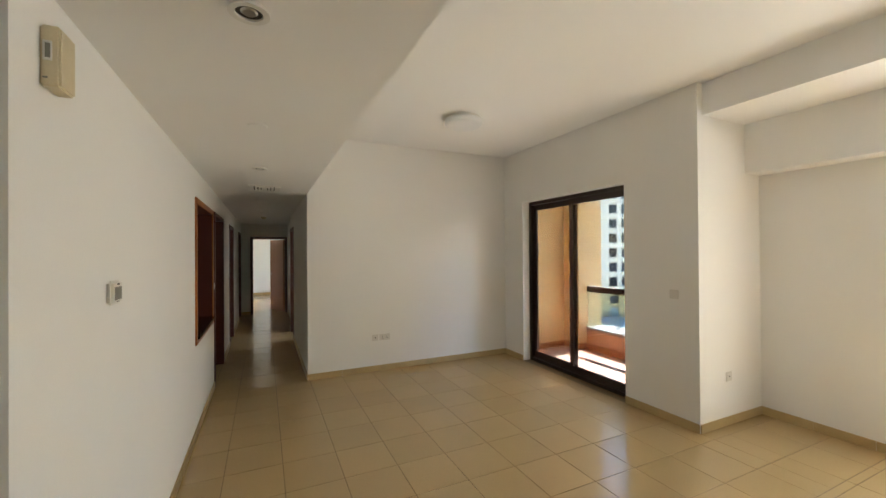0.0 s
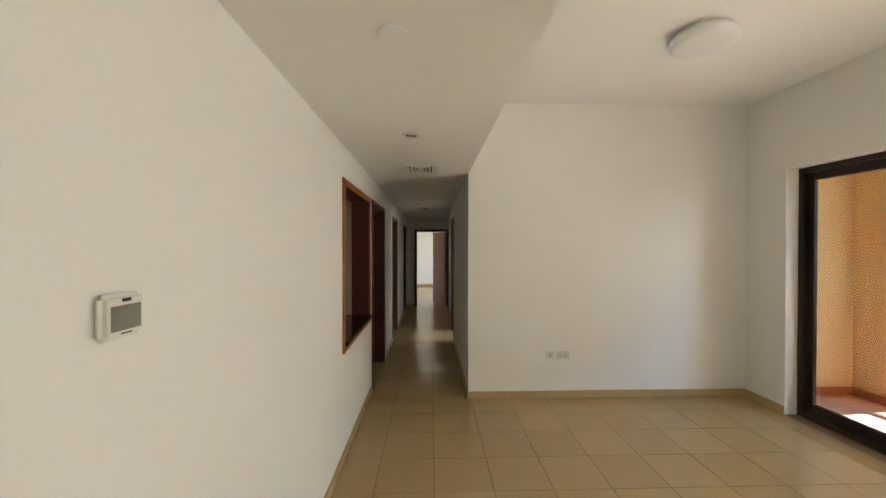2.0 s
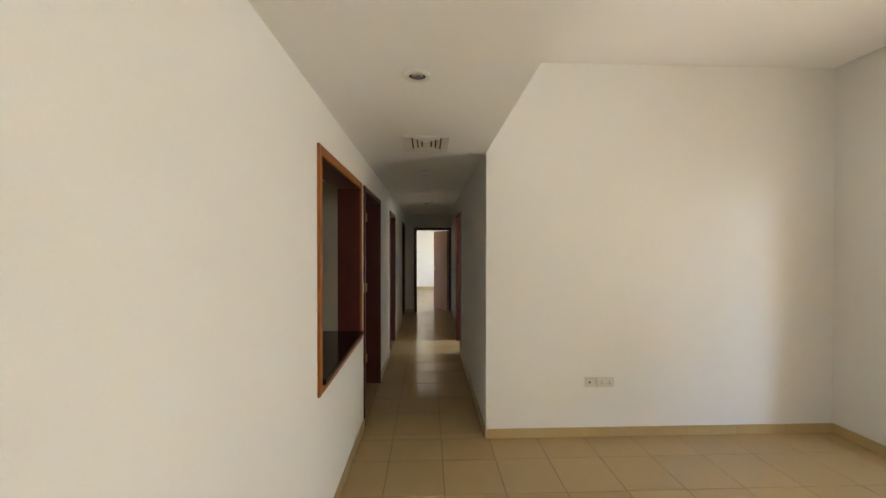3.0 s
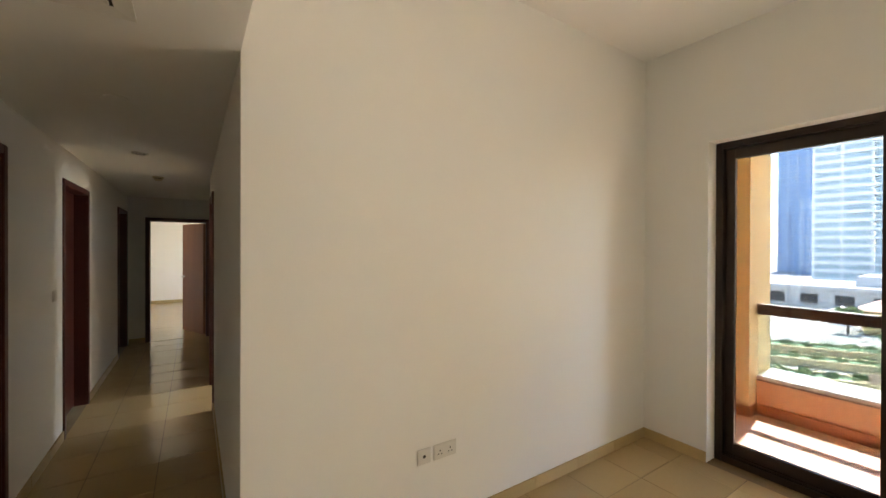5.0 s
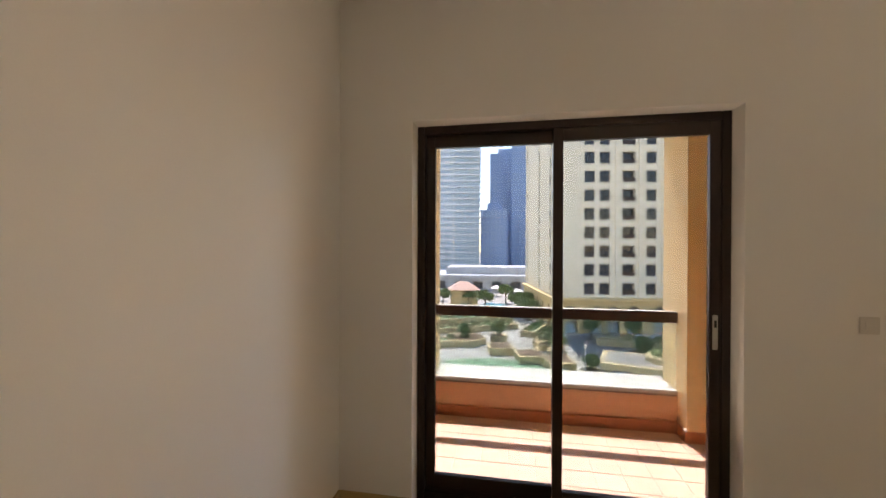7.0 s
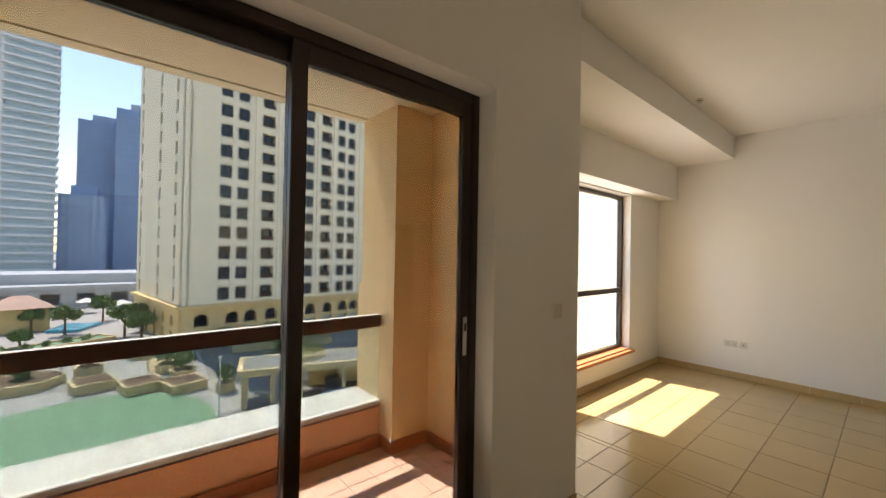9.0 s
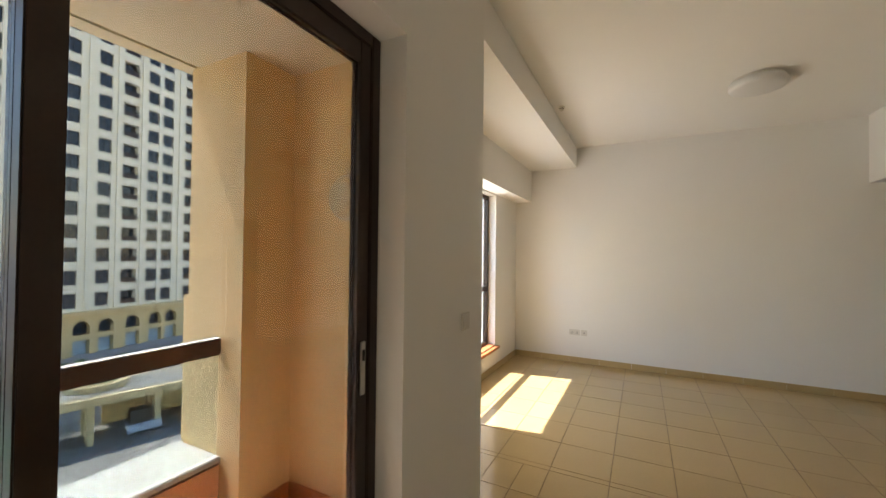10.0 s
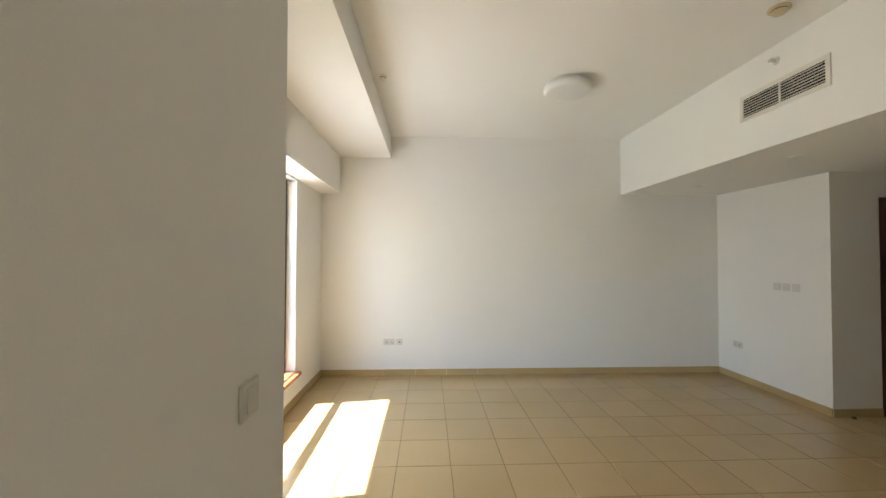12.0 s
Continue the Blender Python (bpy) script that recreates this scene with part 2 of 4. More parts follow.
built("wall_hall_end", [(XL - T, YF, 0, -0.17, YF + 0.15, ZS), (-0.17, YF, 2.02, 0.65, YF + 0.15, ZS), (0.65, YF, 0, XH + 0.24, YF + 0.15, ZS)], PAINT,
      "off-white end wall of the hall with bedroom doorway", "wall")
built("wall_balcony_door", [(XR, YP, 0, XR + 0.24, DY0, ZC), (XR, DY1, 0, XR + 0.24, YD, ZC), (XR, DY0, DZ, XR + 0.24, DY1, ZC)], PAINT,
      "off-white painted wall around the balcony door", "wall")
built("wall_alcove", [(XR + 0.24, YP, 0, XW + 0.2, YP + 0.182, ZC)], PAINT, "off-white return wall of the living alcove", "wall")
WY0, WY1, WZ0, WZ1 = -0.605, 1.175, 0.33, 2.365
built("wall_window", [(XW, YB, 0, XW + 0.25, WY0, ZC), (XW, WY1, 0, XW + 0.25, YP, ZC), (XW, WY0, 0, XW + 0.25, WY1, WZ0), (XW, WY0, WZ1, XW + 0.25, WY1, ZC)], PAINT,
      "off-white painted wall around the living window", "wall")
built("wall_living", [(XE - T, YB - T, 0, XW + 0.25, YB, ZC)], PAINT, "plain off-white painted living room wall", "wall")
built("wall_entrance_side", [(XE - T, YB, 0, XE, YE, ZS)], PAINT, "off-white painted wall with switches and socket", "wall")
built("wall_entrance", [(-1.27, YE - T, 0, XE - T, YE, ZS), (-2.13, YE - T, 2.1, -1.27, YE, ZS), (-2.9, YE - T, 0, -2.13, YE, ZS), (-3.1, YE - T, 0, -2.9, YK, ZS)], PAINT,
      "off-white painted entrance hall wall", "wall")
built("wall_kitchen", [(-3.1, YK, 0, XL - T, YK + 0.15, ZS), (-2.4, YK + 0.15, 0, -2.25, 7.0, ZS), (-2.4, 7.0, 0, XL - T, 7.15, ZS)], KITCHEN_PAINT,
      "plain beige kitchen walls", "wall")
built("wall_bedroom", [(-1.6, 16.9, 0, 3.0, 17.05, 2.9), (-1.75, YF + 0.15, 0, -1.6, 17.05, 2.9), (2.8, YF + 0.15, 0, 2.95, 13.8, 2.9), (2.8, 14.9, 0, 2.95, 17.05, 2.9),
                       (2.8, 13.8, 0, 2.95, 14.9, 1.1), (2.8, 13.8, 2.1, 2.95, 14.9, 2.9), (XH + 0.24, YF, 0, 2.95, YF + 0.15, 2.9), (-1.75, YF, 0, XL - T, YF + 0.15, 2.9)], PAINT,
      "white bedroom walls at the hall's end", "wall")
built("wall_side_room", [(XH + 0.15, 7.4, 0, 3.4, 7.5, ZS), (XH + 0.24, 9.6, 0, 3.4, 9.7, ZS), (3.4, 7.4, 0, 3.5, 8.1, ZS), (3.4, 8.75, 0, 3.5, 9.7, ZS), (3.4, 8.1, 0, 3.5, 8.75, 1.2), (3.4, 8.1, 2.1, 3.5, 8.75, ZS)], PAINT,
      "white walls of the side room", "wall")

# ---- ceilings ----
built("ceiling_low", [(-3.1, YB - T, ZS, XH, YD, ZC + 0.3), (-3.1, YD, ZS, XH, YD + T, ZC + 0.3), (-3.1, YD + T, ZS, XH + 0.24, YF + 0.15, ZC + 0.3), (XH + 0.24, 7.4, ZS, 3.5, 9.7, ZC + 0.3)], CEIL_PAINT,
      "lowered off-white ceiling along the hall side", "ceiling")
built("ceiling_high", [(XH, YB - T, ZC, XW + 0.25, YP + 0.182, ZC + 0.3), (XH, YP + 0.182, ZC, XR + 0.24, YD + T, ZC + 0.3)], CEIL_PAINT, "high off-white plaster ceiling", "ceiling")
built("ceiling_bedroom", [(-1.75, YF + 0.15, 2.9, 2.95, 17.05, 3.1)], CEIL_PAINT, "white bedroom ceiling", "ceiling")
built("ceiling_beam", [(3.718, YB, 2.865, 4.385, YP, ZC)], CEIL_PAINT, "dropped off-white ceiling band beside the window", "ceiling")
built("ceiling_pelmet", [(4.385, YB, 2.385, XW, YP, ZC)], CEIL_PAINT, "boxed off-white pelmet above the window", "ceiling")

# ---- balcony door ----
def sliding_door():
    d = thing("door_1", (XR + 0.14, (DY0 + DY1) / 2, 0), "dark bronze aluminium sliding balcony door, closed", "sliding door", kind="structure")
    x0, x1 = XR + 0.118, XR + 0.222
    f = bmesh.new()
    o = 0.05
    box(f, x0, DY0, 0.0, x1, DY0 + o, DZ, 0.004)
    box(f, x0, DY1 - o, 0.0, x1, DY1, DZ, 0.004)
    box(f, x0, DY0 + o, DZ - o, x1, DY1 - o, DZ, 0.004)
    box(f, x0, DY0 + o, 0.0, x1, DY1 - o, 0.05, 0.004)
    box(f, x0 + 0.03, DY0 + o, 0.05, x0 + 0.036, DY1 - o, 0.065)
    box(f, x0 + 0.07, DY0 + o, 0.05, x0 + 0.076, DY1 - o, 0.065)
    part("frame", f, BRONZE, d)
    ym = (DY0 + DY1) / 2 + 0.03
    for name, a, b, xs in (("sliding_panel", DY0 + o, ym + 0.03, x0 + 0.008), ("fixed_panel", ym - 0.03, DY1 - o, x0 + 0.052)):
        p = bmesh.new()
        st, xe = 0.058, xs + 0.038
        box(p, xs, a, 0.052, xe, a + st, DZ - o + 0.004, 0.003)
        box(p, xs, b - st, 0.052, xe, b, DZ - o + 0.004, 0.003)
        box(p, xs, a + st, DZ - o - 0.075, xe, b - st, DZ - o + 0.004, 0.003)
        box(p, xs, a + st, 0.052, xe, b - st, 0.14, 0.003)
        pn = part(name, p, BRONZE, d)
        g = part("pane", B(xs + 0.014, a + st - 0.005, 0.135, xs + 0.020, b - st + 0.005, DZ - o - 0.07), GLASS, pn, "tinted glass pane")
        g.visible_shadow = False
        if name == "sliding_panel":
            h = bmesh.new()
            box(h, xs - 0.006, a + 0.016, 1.04, xs, a + 0.044, 1.235, 0.003)
            part("handle", h, METAL, pn, "brushed metal flush pull handle")
            part("latch", B(xs - 0.0085, a + 0.024, 1.165, xs - 0.006, a + 0.036, 1.205), DARK, pn)
    for name, a, b in (("seal", DY0 + 0.002, DY0 + 0.004), ("seal", DY1 - 0.004, DY1 - 0.002)):
        part(name, B(x0 - 0.006, a, 0.0, x0, b, DZ - 0.004), PLASTIC, d)
    return d


sliding_door()


# ---- living window ----
def living_window():
    d = thing("window_1", (XW + 0.07, (WY0 + WY1) / 2, WZ0), "dark bronze living room window with one transom", "window", kind="structure")
    x0, x1, o = XW + 0.10, XW + 0.16, 0.05
    f = bmesh.new()
    box(f, x0, WY0, WZ0, x1, WY0 + o, WZ1, 0.003)
    box(f, x0, WY1 - o, WZ0, x1, WY1, WZ1, 0.003)
    box(f, x0, WY0 + o, WZ1 - o, x1, WY1 - o, WZ1, 0.003)
    box(f, x0, WY0 + o, WZ0, x1, WY1 - o, WZ0 + o, 0.003)
    part("window_frame", f, BRONZE, d)
    part("transom", B(x0, WY0 + o, 1.075, x1, WY1 - o, 1.135, bevel=0.003), BRONZE, d)
    for a, b in ((WZ0 + o, 1.075), (1.135, WZ1 - o)):
        g = part("pane", B(x0 + 0.025, WY0 + o, a, x0 + 0.031, WY1 - o, b), WINDOW_GLASS, d, "tinted glass pane")
    s = B(XW - 0.05, WY0 - 0.06, WZ0 - 0.04, XW - 0.001, WY1 + 0.06, WZ0 - 0.004, bevel=0.004)
    box(s, XW + 0.001, WY0 + 0.002, WZ0 + 0.002, XW + 0.10, WY1 - 0.002, WZ0 + 0.012)
    part("window_sill", s, RED_TILE, d, "red clay tile window sill")


living_window()


# ---- kitchen hatch, worktop, doors ----
def hatch():
    d = thing("hatch_frame", (XL, (PY0 + PY1) / 2, PZ0), "orange-brown wooden frame lining the kitchen serving hatch", "hatch frame")
    xa, xb = XL, XL + 0.014
    w = 0.055
    for name, y0, y1, z0, z1 in (("casing", PY0, PY0 + w, PZ0, PZ1), ("casing", PY1 - w, PY1, PZ0, PZ1), ("casing", PY0 + w, PY1 - w, PZ1 - w, PZ1), ("casing", PY0 + w, PY1 - w, PZ0, PZ0 + w - 0.02)):
        part(name, B(xa, y0, z0, xb, y1, z1, bevel=0.003), WOOD, d)
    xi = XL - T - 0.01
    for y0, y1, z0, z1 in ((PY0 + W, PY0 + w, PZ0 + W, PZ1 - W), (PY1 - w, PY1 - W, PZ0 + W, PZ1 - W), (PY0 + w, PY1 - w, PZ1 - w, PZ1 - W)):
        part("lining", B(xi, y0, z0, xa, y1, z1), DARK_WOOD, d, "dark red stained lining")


hatch()
tagged(part("worktop", B(XL - 0.75, PY0 + W + 0.012, PZ0 + W, XL + 0.03, PY1 - W - 0.012, PZ0 + W + 0.035, bevel=0.004), GRANITE, None),
       "polished black granite worktop in the serving hatch", "worktop")
tagged(part("kitchen_base_cabinet", B(XL - 0.72, PY0 - 0.3, 0.0, XL - T - 0.02, PY1 + 0.08, PZ0 + W - 0.002, bevel=0.004), LEAF_WOOD, None),
       "brown wooden base cabinet under the worktop", "cabinet")


def lever(parent, at, side, out, along='y'):
    """A lever handle: rose and bar. out: the way it stands off; side: the way the lever points."""
    bm = bmesh.new()
    x, y, z = at
    if along == 'y':
        disc(bm, (x, y, z), 0.022, 0.022, 0.012, (out, 0, 0), 20)
        disc(bm, (x, y, z), 0.009, 0.009, 0.05, (out, 0, 0), 12)
        box(bm, x + out * 0.04, y, z - 0.008, x + out * 0.055, y + side * 0.11, z + 0.008, 0.003)
    else:
        disc(bm, (x, y, z), 0.022, 0.022, 0.012, (0, out, 0), 20)
        disc(bm, (x, y, z), 0.009, 0.009, 0.05, (0, out, 0), 12)
        box(bm, x, y + out * 0.04, z - 0.008, x + side * 0.11, y + out * 0.055, z + 0.008, 0.003)
    return part("door_handle", bm, METAL, parent, "metal lever handle")


def door_in_x_wall(name, label, xf, depth, y0, y1, z1, leaf, out):
    """A doorway's trim in a wall facing along x (out: +1 or -1), outer size y0..y1 by z1. leaf: closed or None."""
    d = thing(name, (xf, (y0 + y1) / 2, 0), label, "door", kind="structure")
    w, p = 0.05, 0.014 * out
    f = bmesh.new()
    for a, b, c, e in ((y0, y0 + w, 0, z1), (y1 - w, y1, 0, z1), (y0 + w, y1 - w, z1 - w, z1)):
        box(f, xf, a, c, xf + p, b, e, 0.003)
    part("casing", f, DARK_WOOD, d)
    f = bmesh.new()
    xi = xf - out * depth
    for a, b, c, e in ((y0 + W - 0.005, y0 + w, 0, z1 - W), (y1 - w, y1 - W + 0.005, 0, z1 - W), (y0 + w, y1 - w, z1 - w, z1 - W)):
        box(f, xi, a, c, xf, b, e)
    part("jamb", f, DARK_WOOD, d)
    if leaf == "closed":
        xl = xf - out * depth * 0.55
        lf = part("leaf", B(xl, y0 + w, 0.006, xl - out * 0.04, y1 - w, z1 - w, bevel=0.002), DARK_WOOD, d)
        lever(lf, (xl, y0 + w + 0.07, 1.02), 1, out)
    return d


kd = door_in_x_wall("door_2", "dark red wooden kitchen doorway, door swung fully open", XL, T, KY0, KY1, KZ, None, 1)
for z in (0.25, 1.08, 1.9):
    part("hinge", B(XL - T + 0.002, KY1 - 0.053, z, XL - T + 0.035, KY1 - 0.050, z + 0.1), BRASS, kd, "brass butt hinge")
kl = part("leaf", B(XL - T - 0.055, KY1 - 0.02, 0.006, XL - T - 0.015, KY1 + 0.14, KZ - 0.06, bevel=0.002), DARK_WOOD, kd)
door_in_x_wall("door_3", "dark brown wooden hall door, closed", XL, T, 7.975, 8.885, 2.145, "closed", 1)
door_in_x_wall("door_4", "dark brown wooden hall door, closed", XL, T, 10.675, 11.545, 2.145, "closed", 1)
door_in_x_wall("door_5", "dark wooden side doorway, standing open", XH, 0.15, 7.975, 8.845, 2.125, None, -1)


def bedroom_door():
    d = thing("door_6", (0.24, YF, 0), "brown wooden bedroom door, half open", "door", kind="structure")
    f = bmesh.new()
    for a, b, c, e in ((-0.215, -0.165, 0, 2.065), (0.645, 0.69, 0, 2.065), (-0.165, 0.645, 2.015, 2.065)):
        box(f, a, YF - 0.014, c, b, YF, e, 0.003)
    part("casing", f, DARK_WOOD, d)
    f = bmesh.new()
    for a, b, c, e in ((-0.17, -0.155, 0, 2.02), (0.635, 0.65, 0, 2.02), (-0.155, 0.635, 2.005, 2.02)):
        box(f, a, YF, c, b, YF + 0.15, e)
    part("jamb", f, DARK_WOOD, d)
    lf = part("leaf", B(-0.79, -0.04, 0.008, 0, 0, 2.0, bevel=0.002), LEAF_WOOD, d)
    lever(lf, (-0.73, -0.04, 1.02), 1, -1, 'x')
    lf.matrix_parent_inverse = Matrix()
    lf.matrix_basis = Matrix.Translation((0.635 - 0.24, 0.15, 0)) @ pose(0, 0, 0, 0, 0, -66)


bedroom_door()


def entrance_side_door():
    d = thing("door_7", (-1.70, YE, 0), "dark brown wooden door in the entrance hall, closed", "door", kind="structure")
    f = bmesh.new()
    for a, b, c, e in ((-2.17, -2.11, 0, 2.15), (-1.29, -1.23, 0, 2.15), (-2.11, -1.29, 2.09, 2.15)):
        box(f, a, YE, c, b, YE + 0.014, e, 0.003)
    part("casing", f, DARK_WOOD, d)
    lf = part("leaf", B(-2.125, YE - 0.1, 0.006, -1.275, YE - 0.06, 2.095), DARK_WOOD, d)
    lever(lf, (-1.36, YE - 0.06, 1.02), -1, 1, 'x')


entrance_side_door()


# ---- small fittings ----
def plate(name, at, n, u, w, h, marks, label, category, group="", material_of=PLATE):
    """A wall plate. at: lower corner on the wall; n: the way it faces; u: the way its width runs."""
    n, u, at = Vector(n), Vector(u), Vector(at)
    d = thing(name, at, label, category, group)

    def slab(a0, a1, z0, z1, p0, p1, bev):
        bm = bmesh.new()
        c0, c1 = at + u * a0 + n * p0, at + u * a1 + n * p1
        return box(bm, min(c0.x, c1.x), min(c0.y, c1.y), at.z + z0, max(c0.x, c1.x), max(c0.y, c1.y), at.z + z1, bev)
    part("plate", slab(0, w, 0, h, 0, 0.009, 0.003), material_of, d)
    for kind, a0, a1, z0, z1 in marks:
        part(kind, slab(a0, a1, z0, z1, 0.009, 0.012 if kind == "rocker" else 0.0095, 0.001 if kind == "rocker" else 0.0), material_of if kind == "rocker" else DARK, d)
    return d


def holes(a, z):
    return [("pin_hole", a - 0.003, a + 0.003, z + 0.007, z + 0.017), ("pin_hole", a - 0.014, a - 0.006, z - 0.010, z - 0.004), ("pin_hole", a + 0.006, a + 0.014, z - 0.010, z - 0.004)]


DBL = holes(0.04, 0.036) + holes(0.107, 0.036) + [("rocker", 0.064, 0.072, 0.045, 0.060), ("rocker", 0.076, 0.084, 0.045, 0.060)]
plate("blank_plate", (1.455, YD, 0.42), (0, -1, 0), (1, 0, 0), 0.084, 0.084, [("port", 0.034, 0.05, 0.034, 0.05)], "small off-white outlet plate low on the dining wall", "wall plate", "low wall plates")
plate("double_socket", (1.558, YD, 0.42), (0, -1, 0), (1, 0, 0), 0.150, 0.084, DBL, "off-white double power socket low on the dining wall", "socket", "power sockets")
plate("double_socket", (3.658, YB, 0.397), (0, 1, 0), (1, 0, 0), 0.150, 0.084, DBL, "off-white double power socket on the living room wall", "socket", "power sockets")
plate("blank_plate", (3.557, YB, 0.397), (0, 1, 0), (1, 0, 0), 0.084, 0.084, [("port", 0.034, 0.05, 0.034, 0.05)], "small off-white outlet plate on the living room wall", "wall plate", "low wall plates")
plate("double_socket", (XE, -1.305, 0.405), (1, 0, 0), (0, 1, 0), 0.150, 0.080, DBL, "off-white double power socket low beside the entrance", "socket", "power sockets")
for k in range(3):
    plate("light_switch", (XE, -0.711 + 0.112 * k, 1.185), (1, 0, 0), (0, 1, 0), 0.088, 0.084,
          [("rocker", 0.030 + 0.004 * k, 0.058, 0.02, 0.064)], "off-white wall switch in a row of three", "switch", "entrance switches")
plate("light_switch", (XR, 2.583, 1.183), (-1, 0, 0), (0, 1, 0), 0.088, 0.086, [("rocker", 0.022, 0.066, 0.014, 0.072)], "cream rocker switch beside the balcony door", "switch")
plate("blank_plate", (4.03, YP, 0.41), (0, -1, 0), (1, 0, 0), 0.086, 0.086, [("port", 0.036, 0.05, 0.036, 0.05)], "off-white outlet plate low in the alcove", "wall plate", "low wall plates")
plate("light_switch", (XL, 5.585, 1.20), (1, 0, 0), (0, 1, 0), 0.086, 0.086, [("rocker", 0.02, 0.066, 0.016, 0.07)], "off-white switch between hatch and kitchen door", "switch", "hall switches")
plate("light_switch", (-2.235, 7.0, 1.21), (0, -1, 0), (1, 0, 0), 0.086, 0.086, [("rocker", 0.02, 0.066, 0.016, 0.07)], "off-white switch on the beige kitchen wall", "switch", "hall switches")
plate("light_switch", (XL, 7.70, 1.165), (1, 0, 0), (0, 1, 0), 0.086, 0.086, [("rocker", 0.02, 0.066, 0.016, 0.07)], "off-white hall light switch beside a door", "switch", "hall switches")


def thermostat():
    d = thing("thermostat", (XL, 2.2, 1.446), "white wall thermostat with grey display", "thermostat")
    part("housing", B(XL, 2.145, 1.446, XL + 0.024, 2.257, 1.541, bevel=0.010), PLASTIC, d)
    part("display", B(XL + 0.024, 2.163, 1.464, XL + 0.0248, 2.242, 1.516), GREY_PLASTIC, d, "grey display")
    part("button", B(XL + 0.024, 2.192, 1.523, XL + 0.026, 2.214, 1.530), DARK, d)
    part("label_bar", B(XL + 0.024, 2.188, 1.456, XL + 0.0245, 2.217, 1.459), DARK, d)


thermostat()


def door_chime():
    d = thing("door_chime", (XL, 1.71, 2.115), "yellowed cream plastic door chime box high on the wall", "door chime")
    part("housing", B(XL, 1.660, 2.115, XL + 0.045, 1.757, 2.285, bevel=0.006), CREAM_PLASTIC, d)
    part("slot_cover", B(XL + 0.008, 1.657, 2.185, XL + 0.028, 1.661, 2.240, bevel=0.001), PLASTIC, d)
    part("slot", B(XL + 0.014, 1.6555, 2.192, XL + 0.025, 1.658, 2.232), GREY_PLASTIC, d)
    part("badge", B(XL + 0.008, 1.6585, 2.135, XL + 0.018, 1.6605, 2.14), GREY_PLASTIC, d)


door_chime()


def ceiling_lamp(at):
    d = thing("ceiling_lamp", at, "round white opal ceiling lamp, switched off", "ceiling lamp", "round ceiling lamps")
    x, y, z = at
    part("base", disc(bmesh.new(), (x, y, z - 0.035), 0.185, 0.185, 0.035, n=48), PLASTIC, d, smooth=False)
    bm = bmesh.new()
    prof = [(0.205, 0.0), (0.212, -0.012), (0.212, -0.045), (0.203, -0.060), (0.18, -0.070), (0.12, -0.077), (0.05, -0.080)]
    n = 56
    rows = [[bm.verts.new((x + r * math.cos(a * 2 * math.pi / n), y + r * math.sin(a * 2 * math.pi / n), z - 0.028 + h)) for a in range(n)] for r, h in prof]
    for k in range(len(rows) - 1):
        for a in range(n):
            bm.faces.new((rows[k][a], rows[k + 1][a], rows[k + 1][(a + 1) % n], rows[k][(a + 1) % n]))
    bm.faces.new(rows[-1])
    bm.faces.new(rows[0])
    bmesh.ops.recalc_face_normals(bm, faces=bm.faces)
    part("diffuser", bm, DIFFUSER, d, "opal diffuser", smooth=True)
    return d


ceiling_lamp((2.16, 4.07, ZC))
ceiling_lamp((1.95, 0.09, ZC))


def downlight(at):
    d = thing("downlight", at, "small recessed ceiling downlight with white rim, off", "downlight", "ceiling downlights")
    x, y, z = at
    part("rim", ring(bmesh.new(), (x, y, z - 0.010), 0.040, 0.060, 0.010), PLASTIC, d)
    part("reflector", disc(bmesh.new(), (x, y, z - 0.003), 0.040, 0.040, 0.002), DARK, d)
    part("bulb", disc(bmesh.new(), (x, y, z - 0.008), 0.020, 0.026, 0.005, bevel=0.001), METAL, d)
    return d


for x, y in ((0.075, 1.572), (0.083, 4.03), (0.065, 7.9), (0.035, -0.85)):
    downlight((x, y, ZS))
for x, y in ((0.083, 2.76), (0.10, 6.39), (0.148, 0.453)):
    d = thing("ceiling_cover", (x, y, ZS), "flat round white cover plate on the ceiling", "cover plate", "ceiling cover plates")
    part("disc", disc(bmesh.new(), (x, y, ZS - 0.008), 0.052, 0.056, 0.008, bevel=0.002), CEIL_PAINT, d)


def detector(at, mat, r, label):
    d = thing("smoke_detector", at, label, "smoke detector", "smoke detectors")
    x, y, z = at
    part("base", disc(bmesh.new(), (x, y, z - 0.018), r, r, 0.018, bevel=0.003), mat, d)
    part("vent_gap", disc(bmesh.new(), (x, y, z - 0.024), r * 0.72, r * 0.72, 0.006), DARK, d)
    part("cap", disc(bmesh.new(), (x, y, z - 0.045), r * 0.5, r * 0.82, 0.021, bevel=0.003), mat, d)


detector((0.985, 1.20, ZC), CREAM_PLASTIC, 0.062, "yellowed round smoke detector on the high ceiling")
detector((0.107, 9.25, ZS), CREAM_PLASTIC, 0.055, "cream round smoke detector on the hall ceiling")
detector((3.628, 0.164, ZC), PLASTIC, 0.034, "small white sensor on the ceiling beside the beam")

d = thing("sprinkler", (XH, 0.786, 3.03), "small metal sidewall sprinkler head", "sprinkler")
part("rosette", disc(bmesh.new(), (XH, 0.786, 3.03), 0.03, 0.026, 0.008, (1, 0, 0), 24), PLASTIC, d)
part("nozzle", disc(bmesh.new(), (XH + 0.006, 0.786, 3.03), 0.011, 0.008, 0.04, (1, 0, 0), 14), METAL, d)
part("deflector", B(XH + 0.044, 0.768, 3.024, XH + 0.048, 0.804, 3.044), METAL, d)


